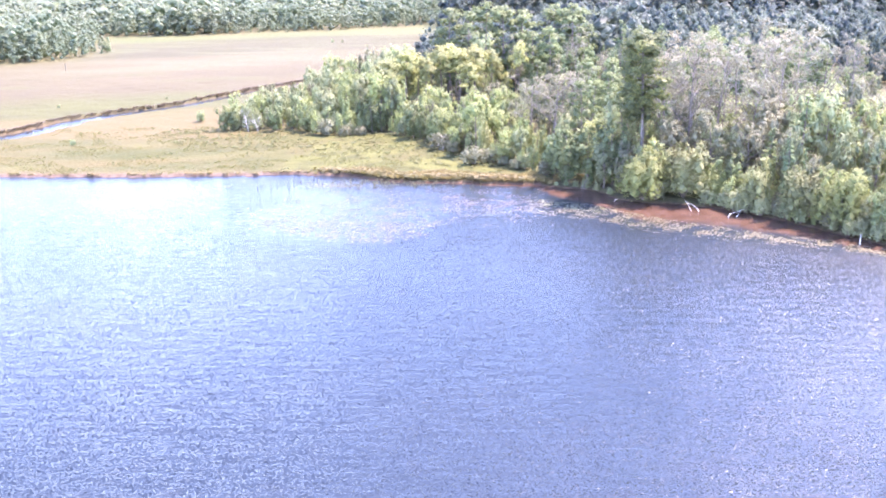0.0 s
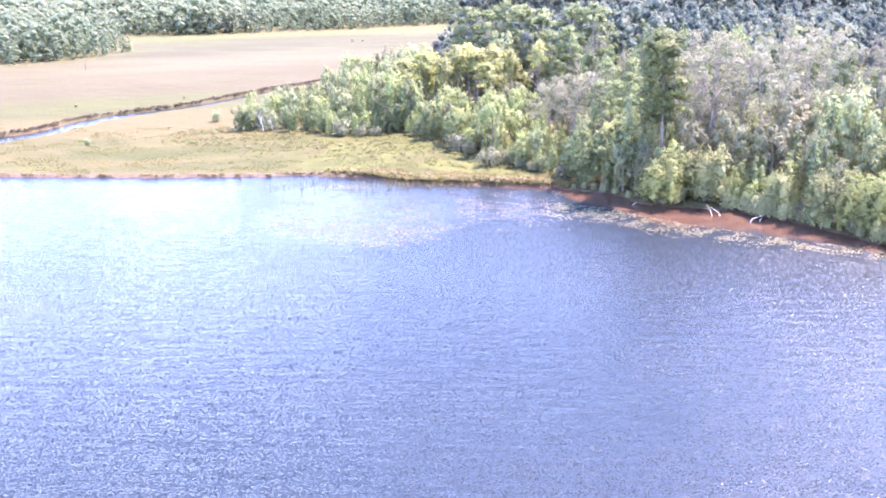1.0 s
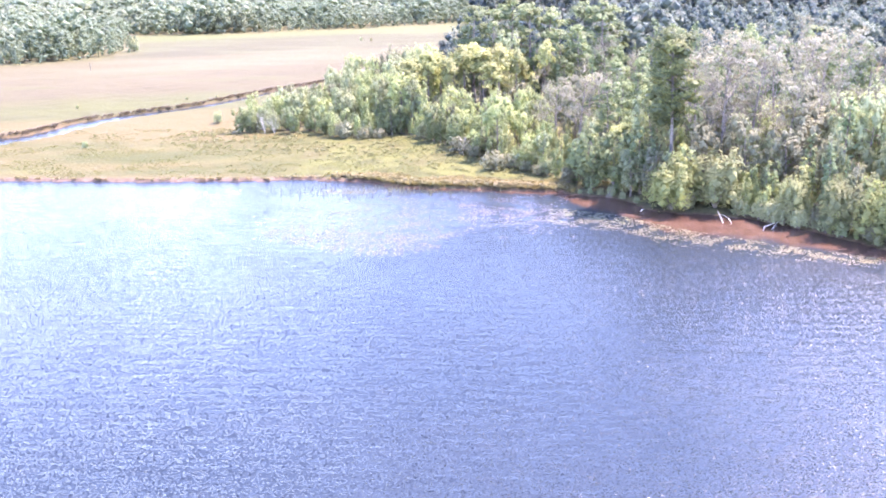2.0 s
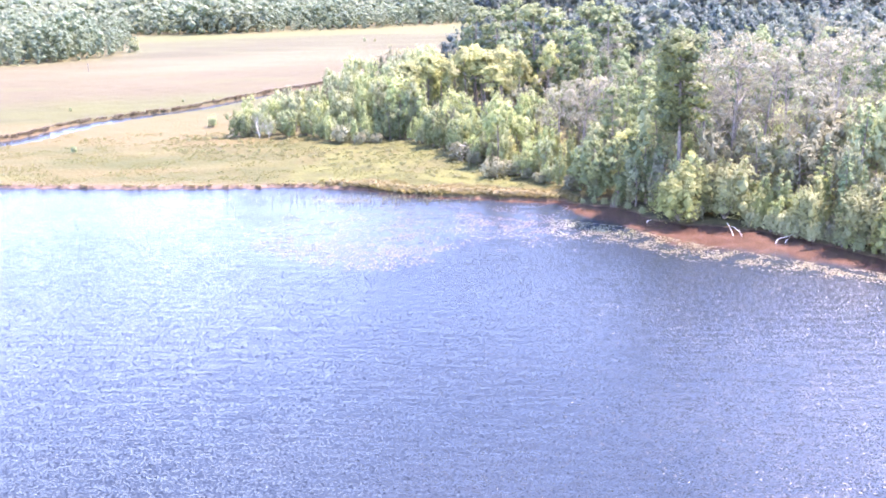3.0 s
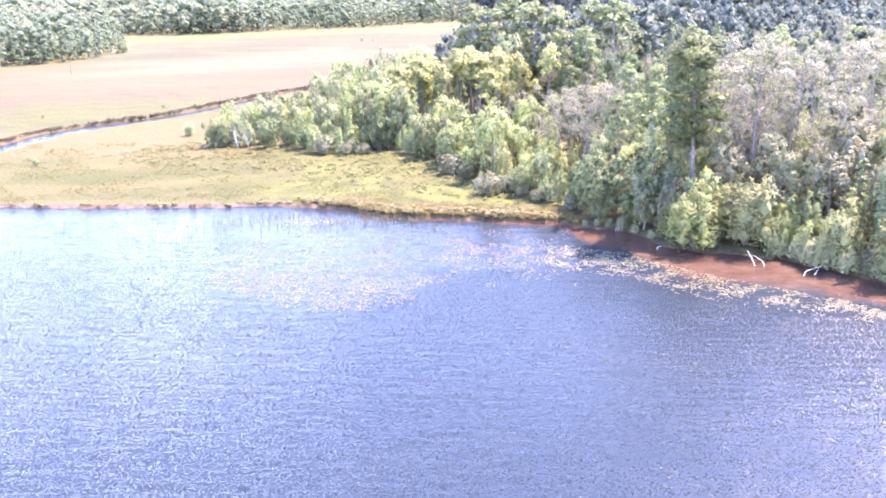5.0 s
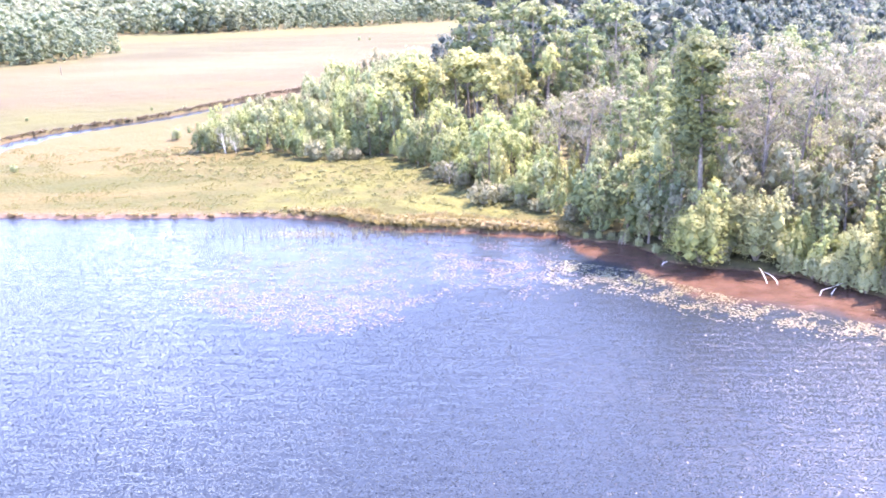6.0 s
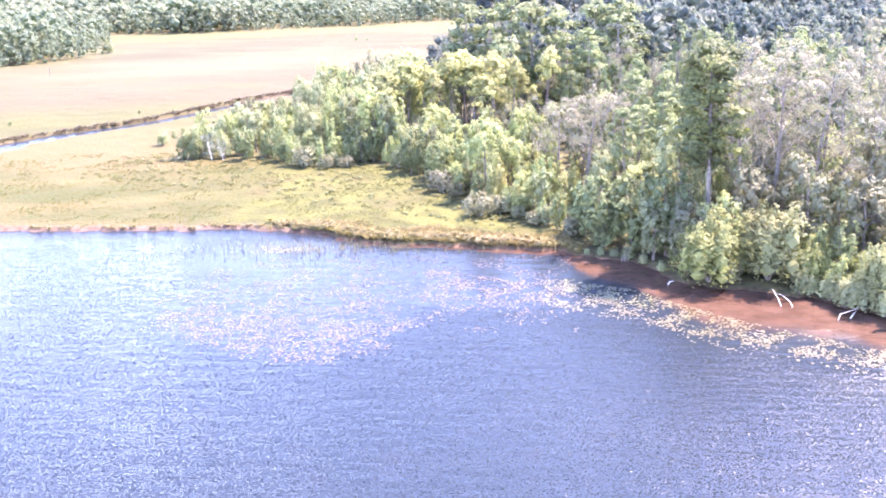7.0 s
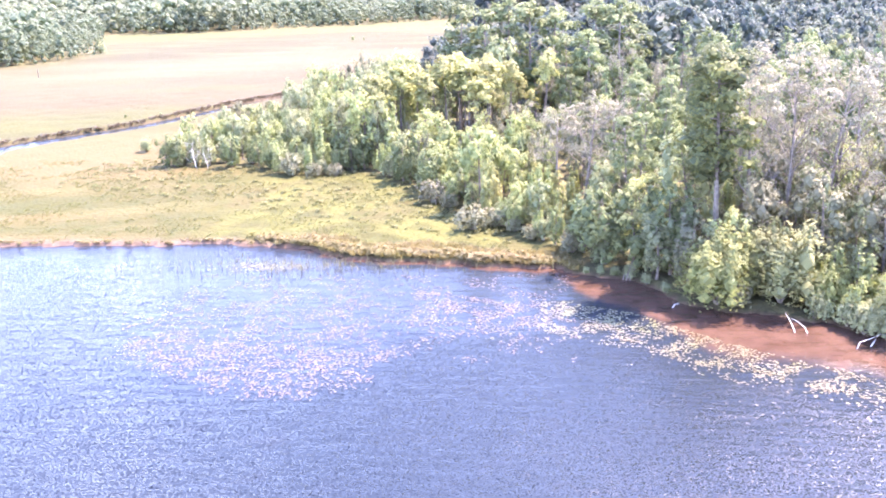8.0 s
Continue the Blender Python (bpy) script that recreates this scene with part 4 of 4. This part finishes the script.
def tufts(name, label, category, sites, material, blades, seed, spread_r=0.5, lean_by=(0.5, 1.5), wide=(0.12, 0.26)):
    """Grass or sedge tufts of leaning blades, as one mesh; sites are (x, y, z, height)."""
    rng = np.random.default_rng(seed)
    s = np.array(sites)
    n = len(s)
    ang = rng.uniform(0, math.tau, (n, blades))
    lean = rng.uniform(*lean_by, (n, blades)) * s[:, 3:4]
    base = rng.uniform(0, spread_r, (n, blades)) * s[:, 3:4]
    h = s[:, 3:4] * rng.uniform(0.6, 1.15, (n, blades))
    w = s[:, 3:4] * rng.uniform(*wide, (n, blades))
    ca, sa = np.cos(ang), np.sin(ang)
    bx, by = s[:, 0:1] + ca * base, s[:, 1:2] + sa * base
    tx, ty = bx + ca * lean, by + sa * lean
    z0 = np.repeat(s[:, 2:3], blades, 1)
    v = np.stack([np.stack([bx, by, z0 - 0.05], -1), np.stack([(bx + tx) / 2 - sa * w, (by + ty) / 2 + ca * w, z0 + h * 0.6], -1),
                  np.stack([tx, ty, z0 + h], -1), np.stack([(bx + tx) / 2 + sa * w, (by + ty) / 2 - ca * w, z0 + h * 0.6], -1)], 2)
    me = face_mesh(name, v.reshape(-1, 3), 4)
    me.materials.append(material)
    return tagged(new(name, me), label, category, kind="stuff")


def scatter(n, x0, x1, y0, y1, keep, height, seed):
    rng = np.random.default_rng(seed)
    x, y = rng.uniform(x0, x1, n), rng.uniform(y0, y1, n)
    ok = keep(x, y)
    x, y = x[ok], y[ok]
    return np.stack([x, y, ground_z(x, y), height * rng.uniform(0.5, 1.3, len(x))], 1)


def on_meadow(x, y):
    return (y > shore_y(x) + 0.2) & ~in_wood(x, y) & (creek_gap(x, y) > creek_half(x) + 0.4)


tufts("meadow_grass", "low green and straw-coloured tussock grass of the bog meadow", "grass",
      scatter(26000, -105, 14, 134, 186, lambda x, y: on_meadow(x, y) & (wob(x, y, 0.35, 1.0) + 0.6 * wob(x, y, 1.1, 2.0) > 0.1), 0.17, 21), TUSSOCK, 5, 22)


def hummocks(name, label, sites, material, per, seed):
    """Small leafy domes scattered over the meadow, as one mesh; sites are (x, y, z, height)."""
    rng = np.random.default_rng(seed)
    protos = [leaves(rng, [(0, 0, 0.3, 0.6, 0.6, 0.6), (0.4 * rng.normal(), 0.4 * rng.normal(), 0.25, 0.5, 0.5, 0.5), (0.5 * rng.normal(), 0.5 * rng.normal(), 0.2, 0.4, 0.4, 0.4)],
                     per, 0.26, 0.5, low=-0.1, core=0) for _ in range(6)]
    out = [protos[int(rng.integers(6))] * np.array([h * rng.uniform(1.0, 1.7), h * rng.uniform(1.0, 1.7), h]) + np.array([x, y, z - 0.04]) for x, y, z, h in sites]
    me = face_mesh(name, np.concatenate(out), 4)
    me.materials.append(material)
    return tagged(new(name, me), label, "grass", kind="stuff")


hummocks("meadow_hummocks", "low rounded olive-green hummocks scattered over the bog meadow",
         scatter(1100, -60, 14, 138, 186, lambda x, y: on_meadow(x, y) & (y > np.interp(x, [-60, -30, -10, 14], [168, 158, 147, 136.5])), 0.42, 23), TUSSOCK, 60, 24)
hummocks("sedge_mounds", "rounded golden sedge mounds hanging over the lake bank",
         [(x, y, float(ground_z(x, y)), h) for x, y, h in ((u, float(shore_y(u)) + w, rngp.uniform(0.55, 0.95)) for u, w in zip(np.arange(-23, 12.6, 0.42), rngp.uniform(0.25, 1.9, 85))) if y < 144]
         + [(x, y, float(ground_z(x, y)), h) for x, y, h in ((u, float(shore_y(u)) + w, rngp.uniform(0.2, 0.42)) for u, w in zip(rngp.uniform(-78, -22, 60), rngp.uniform(0.15, 0.6, 60)))], SEDGE, 130, 44)
tufts("sedge_fringe", "dense brown and olive sedge hanging over the lake bank", "sedge",
      scatter(30000, -60, 13.2, 132, 148, lambda x, y: on_meadow(x, y) & (y < shore_y(x) + np.interp(x, [-60, -24, -14, 12], [0.5, 1.0, 4.2, 3.6]) * (1 + 0.35 * wob(x, y, 0.5))) & (x > -17.5 + 1.5 * wob(x, y, 1.3)), 0.42, 25), SEDGE, 9, 26, 0.5, (0.3, 1.2), (0.06, 0.13))
tufts("creek_sedge", "dark sedge along the creek's far bank", "sedge",
      scatter(60000, -140, -36, 150, 270, lambda x, y: (np.abs(creek_gap(x, y) - creek_half(x) - 0.9) < 0.5) & (y > np.interp(x, CREEK[:, 0], CREEK[:, 1])), 0.5, 27), DRY, 7, 28)


def lily_bed(name, label, pts, seed, tones):
    """Floating round leaves, each a notched disc slightly tipped, as one mesh."""
    rng = np.random.default_rng(seed)
    n, k = len(pts), 9
    r = rng.uniform(0.05, 0.135, n)[:, None]
    a0 = rng.uniform(0, math.tau, n)[:, None]
    ang = a0 + np.linspace(0.2, math.tau - 0.2, k - 1)[None, :]
    rim = np.stack([np.cos(ang), np.sin(ang)], -1) * (r * rng.uniform(0.85, 1.1, (n, k - 1)))[..., None]
    flat = np.concatenate([np.zeros((n, 1, 2)), rim], 1)
    tip = rng.normal(size=(n, 2)) * 0.07
    z = (flat * tip[:, None, :]).sum(-1) + 0.014 + rng.uniform(0, 0.01, (n, 1))
    z[:, 1:] += 0.006
    v = np.concatenate([flat + np.array(pts)[:, None, :2], np.maximum(z, 0.008)[..., None]], -1)
    me = face_mesh(name, v.reshape(-1, 3), k)
    me.materials.append(tones)
    return tagged(new(name, me), label, "water lilies", kind="stuff")


def pad_mat(name, a, b, c):
    m, nt, out = mat_base(name)
    geo = nt.nodes.new("ShaderNodeNewGeometry")
    col = mixc(nt, geo.outputs["Random Per Island"], a, b)
    col = mixc(nt, noise_fac(nt, geo.outputs["Position"], 0.5, 0.45, 0.6), col, c)
    p = node(nt, "ShaderNodeBsdfPrincipled", Roughness=0.33)
    nt.links.new(col, p.inputs["Base Color"])
    nt.links.new(p.outputs[0], out.inputs[0])
    return m


PAD = pad_mat("pale_lily_leaf", (0.042, 0.033, 0.03), (0.085, 0.067, 0.061), (0.078, 0.055, 0.055))
PAD_CREAM = pad_mat("cream_lily_leaf", (0.052, 0.047, 0.032), (0.125, 0.11, 0.08), (0.096, 0.083, 0.052))
PAD_GREEN = pad_mat("yellow_green_lily_leaf", (0.07, 0.074, 0.03), (0.14, 0.135, 0.065), (0.125, 0.118, 0.065))

rngl = np.random.default_rng(77)
UP = np.array([(-3, 127), (6, 124), (12, 124), (14, 122.6), (17.6, 121), (20.6, 118), (24.6, 114.5), (28, 112), (34, 108), (40, 104.6), (44, 102.4), (49, 98.8), (56, 91)])
LOW = np.array([(-3, 118), (6, 116), (11.4, 117), (15.6, 115), (19.6, 111.2), (23.5, 108.6), (27.4, 107.0), (33, 104.4), (40, 102), (44, 100), (49, 96.8), (56, 89)])
RING = [(-29, 120), (-24.6, 123), (-17, 127), (-10.6, 127.5), (-4, 122), (-3.5, 111), (-7, 106), (-12, 104.4), (-19.5, 107.5), (-26, 112)]


def inside(x, y, ring):
    hit = False
    for (ax, ay), (bx, by) in zip(ring, ring[1:] + ring[:1]):
        if (ay > y) != (by > y) and x < (bx - ax) * (y - ay) / (by - ay) + ax:
            hit = not hit
    return hit


pale_pts, green_pts, band_pts = [], [], []
while len(pale_pts) < 3800:
    x, y = rngl.uniform(-30, -3), rngl.uniform(104, 128)
    clump = float(wob(x, y, 0.9, 4.0) * 0.5 + wob(x, y, 2.6, 1.0) * 0.35)
    rim = 0.75 if y < 115 - 0.12 * (x + 20) else 0.22 if y > 121 else 0.3
    if inside(x + 1.6 * float(wob(x, y, 1.1)) + rngl.normal() * 0.9, y + rngl.normal() * 0.9, RING) and rngl.uniform() < rim + clump * 0.7:
        pale_pts.append((x, y))
for _ in range(24000):
    x = rngl.uniform(-3, 56)
    lo, up = float(line(LOW, x)), float(line(UP, x))
    y = rngl.uniform(lo - 1.2, up + 0.5)
    dense = 0.75 if x < 9 else 1.15 if x < 20 else 0.85
    u = (y - lo) / (up - lo)
    clump = float(wob(x, y, 1.2, 2.0) * 0.6 + wob(x, y, 3.1, 5.0) * 0.3)
    if rngl.uniform() < dense * (0.35 + 0.75 * clump) * (0.35 if u < 0.1 else 1):
        (green_pts if (u > 0.55 and 11 < x < 19) or rngl.uniform() < 0.12 else band_pts if x > 9 else pale_pts).append((x, y))
for _ in range(420):
    x, y = rngl.normal(-19.5, 2.6), rngl.normal(134.6, 0.8)
    (green_pts if rngl.uniform() < 0.7 else pale_pts).append((x, y))
for _ in range(4600):
    x, y = rngl.uniform(-26, 12), rngl.uniform(111, 132)
    if wob(x, y, 0.8, 3.0) + 0.4 * wob(x, y, 2.2, 1.0) > 0.15 - 0.25 * (y > 119):
        pale_pts.append((x, y))
lily_bed("band_water_lilies", "dense belt of cream water-lily leaves along the brown shallows", band_pts, 34, PAD_CREAM)
lily_bed("water_lilies", "pale cream and pinkish water-lily leaves floating in loose patches", pale_pts, 31, PAD)
lily_bed("green_water_lilies", "yellow-green water-lily leaves floating near the shore", green_pts, 32, PAD_GREEN)
reeds = [(x, y, 0.0, rngl.uniform(0.35, 0.9)) for x, y in zip(rngl.normal(-14, 8, 420), rngl.normal(134.2, 1.6, 420)) if y < float(shore_y(x)) - 0.4]
tufts("reed_stems", "thin upright reed stems standing in the shallow water", "reeds", reeds, REED, 3, 33, 0.3, (0.02, 0.2), (0.02, 0.045))


def dead_wood(name, label, limbs_list, at, category="dead branch", wood=None):
    bm = bmesh.new()
    for pts, r in limbs_list:
        tube(bm, pts, [r * (1 - 0.75 * i / (len(pts) - 1)) for i in range(len(pts))], 7)
    me = bpy.data.meshes.new(name)
    bm.to_mesh(me)
    bm.free()
    me.materials.append(wood or DEAD)
    ob = new(name, me)
    ob.location = at
    return tagged(ob, label, category)


dead_wood("dead_branch", "forked bleached branch sticking out of brown shallows", [
    ([(0, 0, -0.3), (-0.25, 0.7, 0.5), (-0.5, 1.4, 1.0), (-0.62, 1.7, 1.15)], 0.05),
    ([(1.0, -0.2, -0.3), (0.75, 0.5, 0.35), (0.2, 1.1, 0.7), (-0.25, 1.3, 0.85)], 0.045)], (30.4, 117.2, 0))
dead_wood("dead_branch", "bleached crooked branch lying in brown shallows by the bank", [
    ([(-0.7, -0.6, -0.15), (-0.3, 0.0, 0.35), (0.6, 0.35, 0.5), (1.8, 0.8, 0.75)], 0.055),
    ([(0.5, -0.1, -0.1), (0.9, 0.2, 0.3), (1.2, 0.5, 0.5)], 0.05)], (34.9, 114.6, 0))
dead_wood("dead_branch", "short pale stick standing in the shallows", [([(0, 0, -0.3), (0.1, 0.2, 0.6), (0.12, 0.3, 1.2)], 0.09)], (46.2, 101.9, 0))
dead_wood("dead_branch", "small pale stick above brown shallows", [([(0, 0, -0.2), (0.3, 0.2, 0.25), (0.7, 0.3, 0.3)], 0.07)], (20.9, 123.0, 0))
dead_wood("dead_stump", "split grey dead stump leaning at the water's edge", [
    ([(0, 0, -0.3), (0.15, 0.15, 0.6), (0.55, 0.4, 1.6)], 0.15), ([(0.35, -0.1, -0.3), (0.42, 0.1, 0.45), (0.75, 0.3, 1.2)], 0.1), ([(-0.35, 0.1, -0.3), (-0.2, 0.2, 0.4), (0.2, 0.3, 0.9)], 0.09)], (17.6, 130.2, 0), "tree stump", PALE_BARK)


def marker_post(at):
    bm = bmesh.new()
    tube(bm, [(0, 0, -0.4), (0, 0, 1.5), (0.02, 0, 2.6)], [0.12, 0.11, 0.09], 8)
    me = bpy.data.meshes.new("marker_post")
    bm.to_mesh(me)
    bm.free()
    me.materials.append(BARK)
    ob = new("marker_post", me)
    ob.location = (at[0], at[1], float(ground_z(*at)))
    return tagged(ob, "weathered grey wooden post standing alone in the bog", "post")


marker_post((-126.2, 294.0))

# low trees along the headland's edge, their darker leaves standing in for shade
for x, y, h in ((-47.6, 180.6, 4.8), (-45.6, 180.2, 4.2), (-37.0, 180.4, 5.0), (-30.5, 179.0, 5.2), (-17.5, 175.6, 6.0), (-9.0, 168.6, 6.2), (-4.6, 161.2, 5.6)):
    stand("lowdark", x, y, h)
